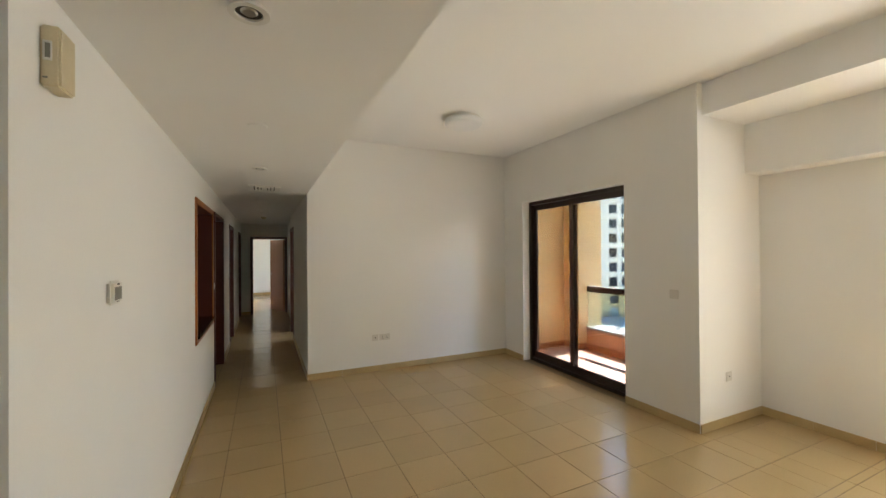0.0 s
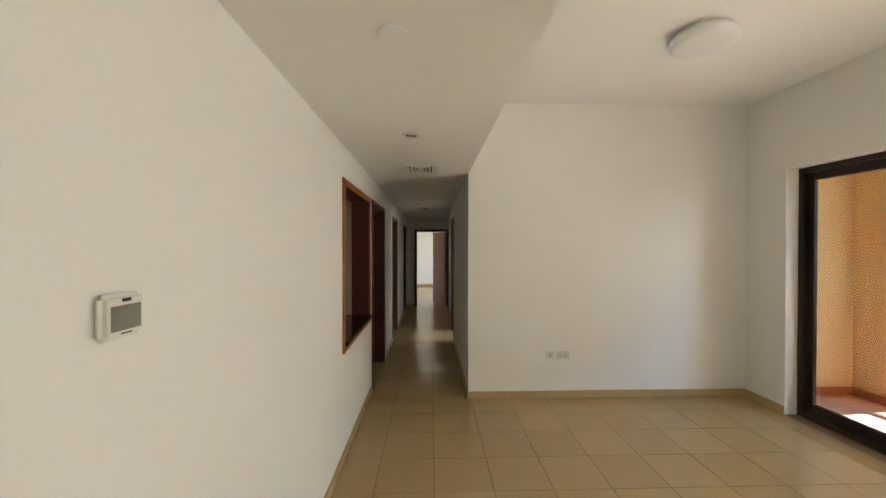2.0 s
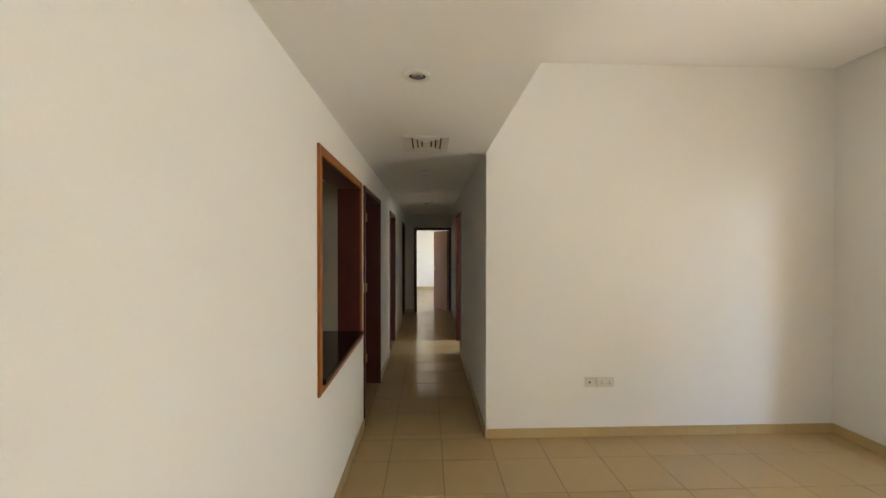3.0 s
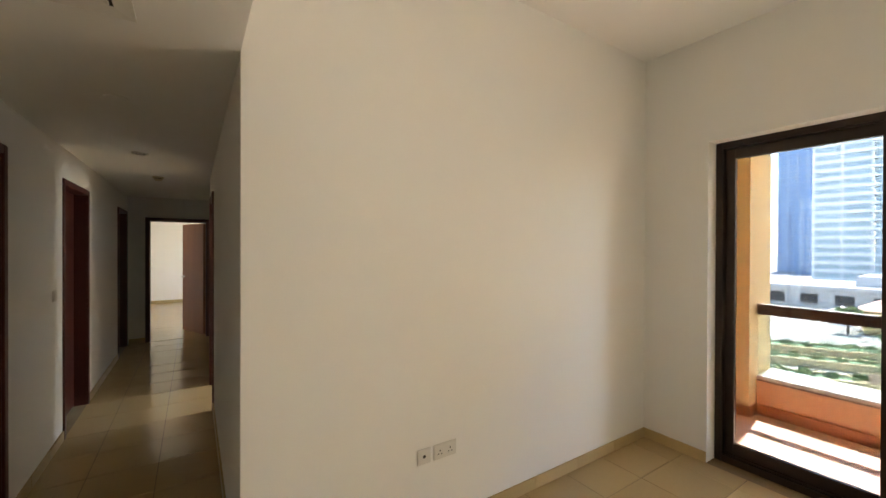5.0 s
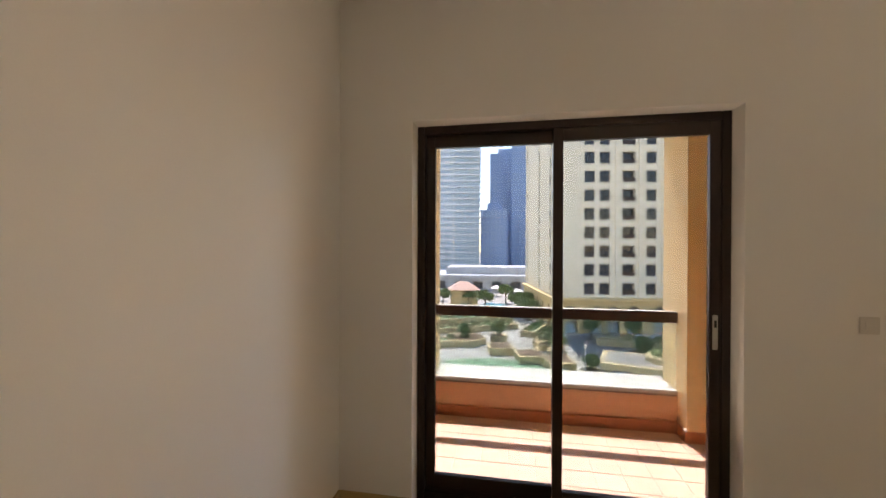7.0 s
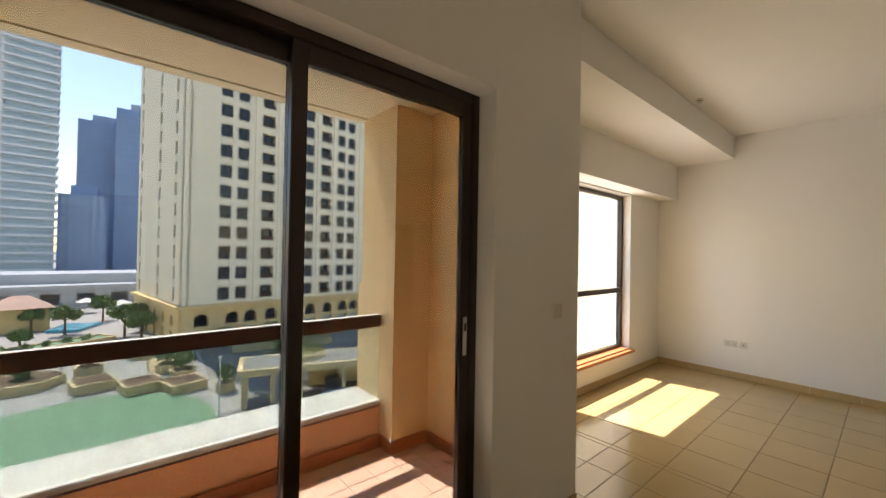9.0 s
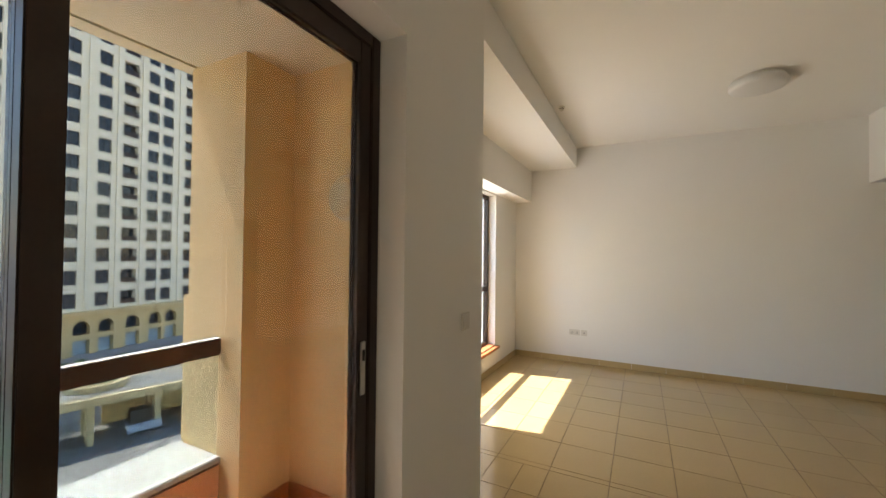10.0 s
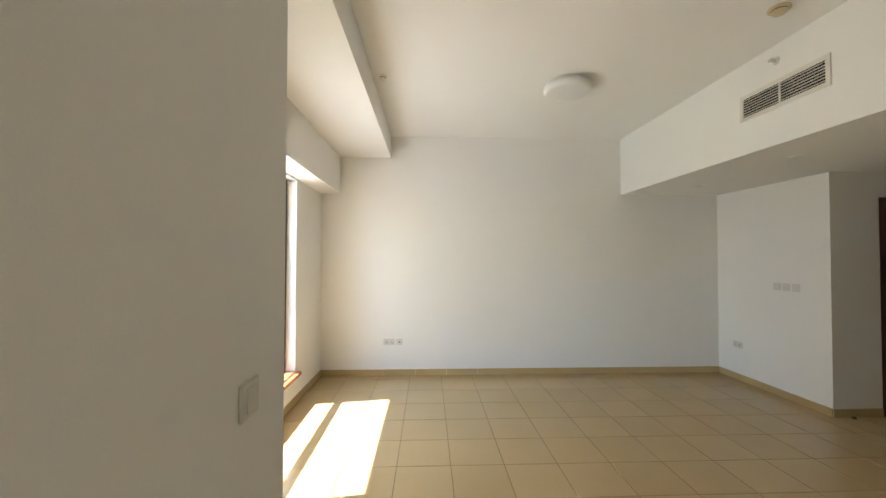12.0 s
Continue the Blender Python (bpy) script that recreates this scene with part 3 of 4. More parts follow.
def wall_vent():
    y0, y1, z0, z1 = 0.455, 1.178, 2.672, 2.885
    d = thing("air_vent", (XH, (y0 + y1) / 2, z0), "white slatted air conditioning vent in the bulkhead", "air vent")
    f = bmesh.new()
    b = 0.032
    for a, c, e, g in ((y0, y1, z0, z0 + b), (y0, y1, z1 - b, z1), (y0, y0 + b, z0 + b, z1 - b), (y1 - b, y1, z0 + b, z1 - b)):
        box(f, XH, a, e, XH + 0.012, c, g, 0.002)
    part("frame", f, PLASTIC, d)
    # Flat dark sheet: the unlit duct behind the slats, given as colour.
    part("shade_backing", B(XH + 0.001, y0 + b, z0 + b, XH + 0.002, y1 - b, z1 - b), DARK, d)
    ym = (y0 + y1) / 2
    part("mullion", B(XH + 0.002, ym - 0.006, z0 + b, XH + 0.012, ym + 0.006, z1 - b), PLASTIC, d)
    sl = B(-0.001, -0.5, -0.007, 0.001, 0.5, 0.007)
    me = mesh_of("slat", sl, PLASTIC)
    for k in range(7):
        for a, c in ((y0 + b, ym - 0.006), (ym + 0.006, y1 - b)):
            o = new("slat", me)
            o.parent = d
            o.matrix_parent_inverse = d.matrix_basis.inverted()
            o.matrix_basis = pose(XH + 0.008, (a + c) / 2, z0 + b + 0.012 + k * 0.0208, 0, -38, 0) @ Matrix.Diagonal((1, c - a, 1, 1))


wall_vent()


def ceiling_diffuser():
    x0, x1, y0, y1 = -0.045, 0.285, 4.985, 5.405
    d = thing("ceiling_diffuser", ((x0 + x1) / 2, (y0 + y1) / 2, ZS), "square white four-way air diffuser in the hall ceiling", "air diffuser")
    # Dark sheet that paints the shade between the louvres.
    part("shade_backing", B(x0 + 0.05, y0 + 0.05, ZS - 0.003, x1 - 0.05, y1 - 0.05, ZS - 0.001), DARK, d)
    for k, (i, wd) in enumerate(((0.0, 0.055), (0.066, 0.026), (0.103, 0.022), (0.136, 0.03))):
        bm = bmesh.new()
        a0, a1, b0, b1 = x0 + i, x1 - i, y0 + i, y1 - i
        zt, zb = ZS - 0.002, ZS - 0.014
        out = [bm.verts.new((x, y, zb)) for x, y in ((a0, b0), (a1, b0), (a1, b1), (a0, b1))]
        inn = [bm.verts.new((x, y, zt - 0.005)) for x, y in ((a0 + wd, b0 + wd), (a1 - wd, b0 + wd), (a1 - wd, b1 - wd), (a0 + wd, b1 - wd))]
        top = [bm.verts.new((v.co.x, v.co.y, zt)) for v in out]
        for q in range(4):
            bm.faces.new((out[q], out[(q + 1) % 4], inn[(q + 1) % 4], inn[q]))
            bm.faces.new((top[q], top[(q + 1) % 4], out[(q + 1) % 4], out[q]))
        if k == 3:
            bm.faces.new(inn)
        bmesh.ops.recalc_face_normals(bm, faces=bm.faces)
        part("frame" if k == 0 else "louvre", bm, PLASTIC, d)


ceiling_diffuser()
d = thing("door_stop", (-0.885, YE + 0.04, 0.0), "small brown rubber door stop on the floor", "door stop")
part("stop", disc(bmesh.new(), (-0.885, YE + 0.045, 0.0), 0.018, 0.012, 0.025, n=16), LEAF_DRY, d)

# ---- balcony ----
BX0, BX1, BY0, BY1, BZ = XR + 0.24, 5.09, 2.583, 5.49, 2.725
built("balcony_wall_south", [(BX0, BY0 - 0.003, -0.3, 4.905, BY0, BZ + 0.5), (4.905, BY0 - 0.35, -14, 5.43, 2.939, 3.6), (5.43, BY0 - 0.35, -14, 5.50, 2.86, 3.6), (5.50, BY0 - 0.35, -14, 5.66, 2.84, 1.26)], STUCCO,
      "yellow stucco balcony wall with corner pier", "wall")
built("balcony_wall_north", [(BX0, BY1, -0.3, 4.905, BY1 + 0.2, BZ + 0.5), (4.905, 5.145, -14, 5.43, BY1 + 0.2, 3.6)], STUCCO, "yellow stucco balcony wall with corner pier", "wall")
built("outer_wall", [(BX0 - 0.002, BY0, DZ + 0.002, BX0 + 0.02, BY1, BZ + 0.6), (BX0 - 0.002, BY0, -0.3, BX0 + 0.02, DY0, DZ), (BX0 - 0.002, DY1, -0.3, BX0 + 0.02, BY1, DZ)], STUCCO, "yellow stucco outer wall around the balcony door", "wall")
built("balcony_ceiling", [(BX0 + 0.02, BY0, BZ, 5.36, BY1, BZ + 0.4), (5.36, BY0, BZ + 0.02, 5.385, BY1, BZ + 0.4), (5.385, BY0, BZ - 0.004, 5.50, BY1, BZ + 0.4)], CREAM_STUCCO,
      "cream balcony soffit with a drip groove", "ceiling")
built("balcony_slab", [(BX0 + 0.02, BY0, -0.3, BX1 + 0.4, BY1, -0.026)], BALC_GROUT, "balcony floor slab", "floor")
built("parapet", [(BX1 - 0.005, 2.942, -0.3, BX1 + 0.36, 5.142, 0.315)], TERRACOTTA, "low terracotta balcony parapet", "parapet")
built("parapet_ledge", [(BX1 - 0.02, 2.942, 0.317, BX1 + 0.40, 5.142, 0.352)], LEDGE, "white parapet ledge", "ledge", bevel=0.006)
built("parapet_strip", [(BX1 - 0.012, 2.942, 0.300, BX1 - 0.0055, 5.142, 0.3165)], BRONZE, "dark strip under the white ledge", "trim")
bm = bmesh.new()
for a in ((BX1 - 0.03, 2.955, -0.03, BX1 - 0.006, 5.13, 0.075), (4.893, 2.60, -0.03, 4.904, 2.955, 0.075), (BX0 + 0.03, BY0 + 0.001, -0.03, 4.893, BY0 + 0.013, 0.075),
          (4.905, 2.9395, -0.03, BX1 - 0.03, 2.952, 0.075), (BX0 + 0.03, BY1 - 0.013, -0.03, 4.893, BY1 - 0.001, 0.075), (4.893, 5.13, -0.03, 4.904, BY1 - 0.013, 0.075), (4.905, 5.132, -0.03, BX1 - 0.03, 5.1445, 0.075)):
    box(bm, *a)
tagged(part("balcony_skirting", bm, RED_TILE, None), "red clay skirting round the balcony floor", "skirting", kind="structure")


def railing():
    d = thing("balcony_railing", (BX1 + 0.02, 4.04, 0.352), "glass balcony railing with brown metal handrail", "railing")
    part("handrail", B(BX1 - 0.01, 2.943, 0.948, BX1 + 0.05, 5.141, 1.043, bevel=0.006), RAIL_BROWN, d, "brown metal handrail")
    # Pale strip: the sun's highlight along the rail, put in as colour.
    part("rail_glint", B(BX1 - 0.008, 2.944, 1.0432, BX1 + 0.048, 5.140, 1.047, bevel=0.001), LEDGE, d, "pale strip painting the sunlit highlight on the handrail")
    for y0, y1 in ((2.945, 4.03), (4.036, 5.139)):
        g = part("glass_panel", B(BX1 + 0.016, y0, 0.353, BX1 + 0.024, y1, 0.948), RAIL_GLASS, d, "clear glass infill panel")
        g.visible_shadow = False


railing()
built("sealant_trim", [(4.878, 2.936, 0.076, 4.915, 2.964, 0.098)], LEDGE, "small white sealant patch at the pier corner", "trim", bevel=0.006)
d = thing("bulkhead_lamp", (4.45, BY0, 1.89), "round outdoor wall lamp on stucco, off, warm bounce in its cream tone", "wall lamp")
part("base", disc(bmesh.new(), (4.43, BY0, 1.89), 0.135, 0.135, 0.03, (0, 1, 0), 36), PLASTIC, d)
# Cream instead of white: warm bounce off the walls is mixed into this colour.
part("diffuser", disc(bmesh.new(), (4.43, BY0 + 0.03, 1.89), 0.13, 0.085, 0.05, (0, 1, 0), 36, bevel=0.008), CREAM_PLASTIC, d, smooth=False)
d = thing("dry_twig", (4.53, 2.69, -0.02), "small dry brown twig lying on the balcony tiles", "twig")
bm = bmesh.new()
for a, l in ((20, 0.14), (70, 0.07), (-25, 0.09)):
    q = pose(4.53, 2.69, -0.012, 0, 90, a)
    bmesh.ops.create_cone(bm, cap_ends=True, segments=6, radius1=0.004, radius2=0.001, depth=l, matrix=q)
part("stem", bm, LEAF_DRY, d)
# wing of the same building beyond the living window
built("building_wing", [(XW + 0.25, -3.2, -14, 9.0, -0.80, 9.0)], CREAM_STUCCO, "cream stucco wing of the building outside the window", "wall")
built("outer_wall_low", [(XW + 0.25, -0.80, -14, XW + 0.20, BY0 - 0.36, 0.30), (XW + 0.0, BY0 - 0.18, -14, 5.0, BY1 + 0.2, -0.3)], CREAM_STUCCO, "cream stucco outer wall below the window", "wall")

# ---- outside: ground ----
GZ = -13.0


def rotated(o, d):
    """Turns plan numbers s (along d), n (to the right of d) into x, y."""
    d = Vector((d[0], d[1])).normalized()
    return lambda s, n: (o[0] + d.x * s + d.y * n, o[1] + d.y * s - d.x * n)


def prism(bm, pts, z0, z1):
    a = [bm.verts.new((x, y, z0)) for x, y in pts]
    b = [bm.verts.new((x, y, z1)) for x, y in pts]
    n = len(pts)
    bm.faces.new(a)
    bm.faces.new(b)
    for k in range(n):
        bm.faces.new((a[k], a[(k + 1) % n], b[(k + 1) % n], b[k]))
    bmesh.ops.recalc_face_normals(bm, faces=bm.faces)
    return bm


def oblong(bm, P, s0, s1, n0, n1, z0, z1):
    return prism(bm, [P(s0, n0), P(s1, n0), P(s1, n1), P(s0, n1)], z0, z1)


built("ground", [(-1500, -1500, GZ - 1, 1500, 1500, GZ)], PAVING, "pale paved plaza ground", "ground")
# Dark driveway patches; the shade before the tower is painted into their grey.
bm = bmesh.new()
prism(bm, [(39 + 6 * math.cos(a) - 2, -21 + 24 * math.sin(a)) for a in [k * math.pi / 16 for k in range(-8, 9)]] + [(20, 3), (20, -45)], GZ, GZ + 0.03)
prism(bm, [(54, -4), (68, -5), (72, -50), (40, -50), (44, -8)], GZ, GZ + 0.025)
tagged(part("road", bm, ROAD_AND_SHADE, None), "grey paved driveway between pergola and tower, darkened for the shade there", "road", kind="structure")
bm = bmesh.new()
prism(bm, [(42.5 + 9.8 * math.cos(a), 7.0 + 9.6 * math.sin(a)) for a in [k * math.pi / 24 for k in range(48)]], GZ, GZ + 0.05)
tagged(part("lawn", bm, TURF, None), "round green artificial turf lawn on the plaza", "lawn", kind="structure")
bm = bmesh.new()
for k in range(5):
    prism(bm, [(58 + k * 0.7, 0.6), (62 + k * 0.7, -3.5), (62.8 + k * 0.7, -2.8), (58.8 + k * 0.7, 1.3)], GZ, GZ + 0.15 * (k + 1))
tagged(part("plaza_steps", bm, PLANTER, None), "short flight of stone plaza steps", "steps", kind="structure")


def foliage(bm, c, r, count, leaf, rng, flat=0.8):
    """Many small leaf clumps inside an uneven ball."""
    for _ in range(count):
        v = Vector((rng.gauss(0, 1), rng.gauss(0, 1), rng.gauss(0, 1))).normalized()
        k = rng.uniform(0.55, 1.0) * (1 + 0.25 * noise.noise(v * 1.7 + Vector(c)))
        p = Vector(c) + Vector((v.x * r * k, v.y * r * k, v.z * r * k * flat))
        e = Euler((rng.uniform(0, 6.3), rng.uniform(0, 6.3), rng.uniform(0, 6.3)))
        m = Matrix.LocRotScale(p, e, None)
        s = leaf * rng.uniform(0.6, 1.3)
        q = [bm.verts.new(m @ Vector(w)) for w in ((-s, 0, 0), (0, -s * 0.5, s * 0.1), (s, 0, 0), (0, s * 0.5, s * 0.1))]
        bm.faces.new(q)


rng = random.Random(5)


def plaza_planter(x, y, r, sides, bush, label="stucco planter box with clipped green shrub"):
    d = thing("planter", (x, y, GZ), label, "planter", "plaza planters")
    a0 = math.pi / 4 + rng.uniform(0.1, 0.25)
    pts = lambda rr: [(x + rr * math.cos(a0 + k * 2 * math.pi / sides), y + rr * math.sin(a0 + k * 2 * math.pi / sides)) for k in range(sides)]
    bm = prism(bmesh.new(), pts(r), GZ, GZ + 0.85)
    prism(bm, pts(r + 0.12), GZ + 0.85, GZ + 1.0)
    part("box", bm, PLANTER, d)
    part("soil", prism(bmesh.new(), pts(r - 0.25), GZ + 1.0, GZ + 1.03), SOIL, d)
    if bush:
        bm = bmesh.new()
        bmesh.ops.create_cone(bm, cap_ends=True, segments=8, radius1=0.12, radius2=0.08, depth=1.0, matrix=Matrix.Translation((x, y, GZ + 1.5)))
        part("stem", bm, BARK, d)
        bm = bmesh.new()
        foliage(bm, (x, y, GZ + 1.3 + bush * 0.75), bush, 420, 0.22, rng)
        part("shrub", bm, FOLIAGE, d)


plaza_planter(55.6, 6.0, 2.3, 4, 0, "square stucco planter box filled with dark soil")
plaza_planter(52.4, 2.2, 2.3, 4, 0, "square stucco planter box filled with dark soil")
plaza_planter(50.2, -1.2, 2.3, 4, 0, "square stucco planter box filled with dark soil")
plaza_planter(54.6, -1.6, 1.3, 8, 1.3)
plaza_planter(62.0, 6.5, 1.3, 8, 1.3)
plaza_planter(47.0, -4.4, 0.9, 12, 0.9, "round stucco pot with clipped green shrub")
plaza_planter(60.0, 11.5, 3.0, 7, 1.0)
plaza_planter(58.0, -0.5, 1.2, 8, 1.4)
plaza_planter(55.0, -12.5, 2.1, 16, 1.2, "large round planter with green hedge")


def long_planter(o, d, length, width):
    P = rotated(o, d)
    t = thing("planter_bed", (*o, GZ), "long stepped stucco planting bed with low shrubs", "planting bed", "plaza planting beds")
    bm = bmesh.new()
    oblong(bm, P, 0, length, 0, 0.4, GZ, GZ + 1.0)
    oblong(bm, P, 0, length, width - 0.4, width, GZ, GZ + 1.0)
    oblong(bm, P, 0, 0.4, 0.4, width - 0.4, GZ, GZ + 1.0)
    oblong(bm, P, length - 0.4, length, 0.4, width - 0.4, GZ, GZ + 1.0)
    part("wall", bm, PLANTER, t)
    part("soil", oblong(bmesh.new(), P, 0.4, length - 0.4, 0.4, width - 0.4, GZ, GZ + 0.8), TURF, t)
    for k in range(int(length / 2.2)):
        bm = bmesh.new()
        foliage(bm, (*P(1.2 + k * 2.2, width / 2 + rng.uniform(-0.4, 0.4)), GZ + 1.1), rng.uniform(0.5, 0.95), 90, 0.22, rng)
        part("shrub", bm, FOLIAGE, t)


long_planter((56, 21), (5, -9), 13, 3)
long_planter((64, 24), (6, -11), 22, 3)
long_planter((72, 27), (6, -11), 24, 4)
long_planter((66, 3), (9, -3), 9, 2.5)
long_planter((60, -22), (2, 12), 14, 2.0)


def tree(x, y, h, r, n):
    d = thing("tree", (x, y, GZ), "leafy green plaza tree with thin trunk", "tree", "plaza trees")
    bm = bmesh.new()
    bmesh.ops.create_cone(bm, cap_ends=True, segments=8, radius1=0.22, radius2=0.12, depth=h, matrix=Matrix.Translation((x, y, GZ + h / 2)))
    limbs = []
    for k in range(6):
        a = k * 1.05 + rng.uniform(-0.3, 0.3)
        e = Vector((math.cos(a) * r * 0.6, math.sin(a) * r * 0.6, r * rng.uniform(0.3, 0.9)))
        limbs.append(Vector((x, y, GZ + h)) + e)
        m = Matrix.Translation(Vector((x, y, GZ + h * 0.92)) + e / 2) @ e.to_track_quat('Z', 'Y').to_matrix().to_4x4()
        bmesh.ops.create_cone(bm, cap_ends=True, segments=6, radius1=0.10, radius2=0.03, depth=e.length, matrix=m)
    part("trunk", bm, BARK, d)
    bm = bmesh.new()
    for p in limbs + [Vector((x, y, GZ + h + r * 0.8))]:
        foliage(bm, p, r * rng.uniform(0.45, 0.65), n, 0.28, rng)
    part("crown", bm, FOLIAGE, d)


for x, y, h, r in ((84, 3, 2.6, 3.2), (88, 0.5, 2.4, 2.8), (91, 10.5, 2.5, 2.6), (80, 1, 2.2, 2.4), (97, 15, 2.2, 2.0), (94, 21, 2.4, 2.4), (66, -8, 1.8, 1.6), (64.5, -14, 1.9, 1.7), (79, 14, 1.8, 1.6), (104, 6, 2.6, 2.8), (52, -14.5, 1.6, 1.5)):
    tree(x, y, h, r * 0.72, 170)


def pavilion():
    d = thing("pavilion", (98, 16, GZ), "small ochre pavilion with pink hipped roof", "pavilion")
    P = rotated((95.5, 20), (1.5, -8))
    part("wall", oblong(bmesh.new(), P, 0.6, 7.4, -6.4, -0.6, GZ, GZ + 4.0), FACADE_BASE, d)
    bm = bmesh.new()
    q = [bm.verts.new((*P(s, n), GZ + 4.0)) for s, n in ((0, 0), (8, 0), (8, -7), (0, -7))]
    top = [bm.verts.new((*P(s, -3.5), GZ + 6.0)) for s in (3, 5)]
    bm.faces.new((q[0], q[1], top[1], top[0]))
    bm.faces.new((q[2], q[3], top[0], top[1]))
    bm.faces.new((q[1], q[2], top[1]))
    bm.faces.new((q[3], q[0], top[0]))
    bm.faces.new(q)
    bmesh.ops.recalc_face_normals(bm, faces=bm.faces)
    part("roof", bm, PINK_ROOF, d)


pavilion()
bm = prism(bmesh.new(), [(92, 9), (99, 6), (101, 11), (94, 13)], GZ, GZ + 0.5)
tagged(part("pool", bm, WATER, None), "small blue swimming pool on the plaza", "pool", kind="structure")


def pergola():
    d = thing("pergola", (41, -9, GZ), "ochre colonnade pergola with flat planted roof", "pergola")
    P = rotated((44.2, -5.0), (-0.28, -1))
    col = oblong(bmesh.new(), lambda s, n: (s, n), -0.22, 0.22, -0.22, 0.22, 0, 3.1)
    me = mesh_of("column", col, PLANTER)
    for s, n in ((0.6, 3.4), (3.0, 3.4), (5.4, 3.4), (0.6, 0.4), (9.5, 3.4), (13.5, 3.4), (5.4, 0.4), (9.5, 0.4)):
        o = new("column", me)
        o.parent = d
        o.matrix_parent_inverse = d.matrix_basis.inverted()
        o.location = (*P(s, n), GZ)
    bm = oblong(bmesh.new(), P, 0, 20, -1.0, 4.2, GZ + 3.1, GZ + 3.7)
    part("roof", bm, PLANTER, d)
    part("roof_deck", oblong(bmesh.new(), P, 0.5, 19.5, -0.5, 3.7, GZ + 3.7, GZ + 3.72), ROAD_AND_SHADE, d)
    bm = prism(bmesh.new(), [(P(6, 1)[0] + 2.0 * math.cos(k * math.pi / 10), P(6, 1)[1] + 2.0 * math.sin(k * math.pi / 10)) for k in range(20)], GZ + 3.72, GZ + 4.2)
    part("roof_planter", bm, PLANTER, d)
    bm = bmesh.new()
    foliage(bm, (*P(6, 1), GZ + 4.3), 1.8, 380, 0.22, rng, 0.35)
    part("hedge", bm, FOLIAGE, d)
    part("back_wall", oblong(bmesh.new(), P, 6.5, 20, -1.0, -0.7, GZ, GZ + 3.1), FACADE_BASE, d)


pergola()
d = thing("lamp_post", (40.4, -2.6, GZ), "slim white metal lamp post on the plaza", "lamp post")
part("foot", disc(bmesh.new(), (40.4, -2.6, GZ), 0.16, 0.12, 0.25, n=16, bevel=0.02), LEDGE, d)
part("pole", disc(bmesh.new(), (40.4, -2.6, GZ + 0.25), 0.085, 0.06, 4.7, n=14), LEDGE, d)
part("lamp_head", disc(bmesh.new(), (40.4, -2.6, GZ + 4.95), 0.14, 0.20, 0.30, n=16, bevel=0.03), LEDGE, d)
d = thing("service_cart", (38.8, -12.5, GZ), "dark blue-grey service cart under the colonnade", "cart")
P = rotated((39.6, -11.6), (-0.28, -1))
part("body", oblong(bmesh.new(), P, 0, 2.2, 0, 1.2, GZ + 0.3, GZ + 0.9), BLUE_FRAME, d)
part("canopy", oblong(bmesh.new(), P, 0.2, 1.5, 0.05, 1.15, GZ + 1.0, GZ + 2.0), DARK, d)
for s, n in ((0.3, 0.0), (1.8, 0.0), (0.3, 1.1), (1.8, 1.1)):
    x, y = P(s, n)
    part("wheel", disc(bmesh.new(), (x, y, GZ + 0.3), 0.3, 0.3, 0.12, (1, 0, 0), 16), DARK, d)


# ---- outside: towers ----
def facade(d, P, columns, zs, width, thick, s_end, z_lo, z_hi, mat, win_w, win_h, balconies=()):
    """Piers and spandrels around real openings, each window a part set back in them. columns: window middles along the face."""
    bm = bmesh.new()
    edges = [0.0]
    wide = lambda c: win_w * (1.25 if c in balconies else 1.0)
    for c in columns:
        edges += [c - wide(c) / 2, c + wide(c) / 2]
    edges.append(s_end)
    for a, b in zip(edges[0::2], edges[1::2]):
        if b > a + 0.01:
            oblong(bm, P, a, b, 0, thick, z_lo, z_hi)
    for c in columns:
        a, b = c - wide(c) / 2, c + wide(c) / 2
        zz = [z_lo]
        for z in sorted(zs):
            zz += [z - win_h / 2, z + win_h / 2]
        zz.append(z_hi)
        for z0, z1 in zip(zz[0::2], zz[1::2]):
            oblong(bm, P, a, b, 0.02, thick, z0, z1)
    for z in sorted(zs):
        oblong(bm, P, 0, s_end, -0.03, 0.0, z + win_h / 2 + 0.28, z + win_h / 2 + 0.34)
    part("wall", bm, mat, d)
    for c in columns:
        deep = 0.9 if c in balconies else 0.28
        a, b = c - wide(c) / 2, c + wide(c) / 2
        pane = oblong(bmesh.new(), P, a, b, deep, deep + 0.05, -win_h / 2, win_h / 2)
        me = mesh_of("pane", pane, WIN_GLASS)
        fr = bmesh.new()
        for s0, s1, z0, z1 in ((a, b, -0.03, 0.03), (c - 0.03, c + 0.03, -win_h / 2, win_h / 2), (a, b, -win_h / 2, -win_h / 2 + 0.06)):
            oblong(fr, P, s0, s1, deep - 0.05, deep - 0.002, z0, z1)
        fm = mesh_of("window_frame", fr, BRONZE)
        rl = mesh_of("rail", oblong(bmesh.new(), P, a, b, 0.0, 0.06, -win_h / 2 + 0.0, -win_h / 2 + 0.75), BRONZE) if c in balconies else None
        for z in zs:
            w = new("window", me)
            w.parent = d
            w.matrix_parent_inverse = d.matrix_basis.inverted()
            w.location = (0, 0, z)
            k = new("balcony_rail" if rl else "window_frame", rl or fm)
            k.parent = w


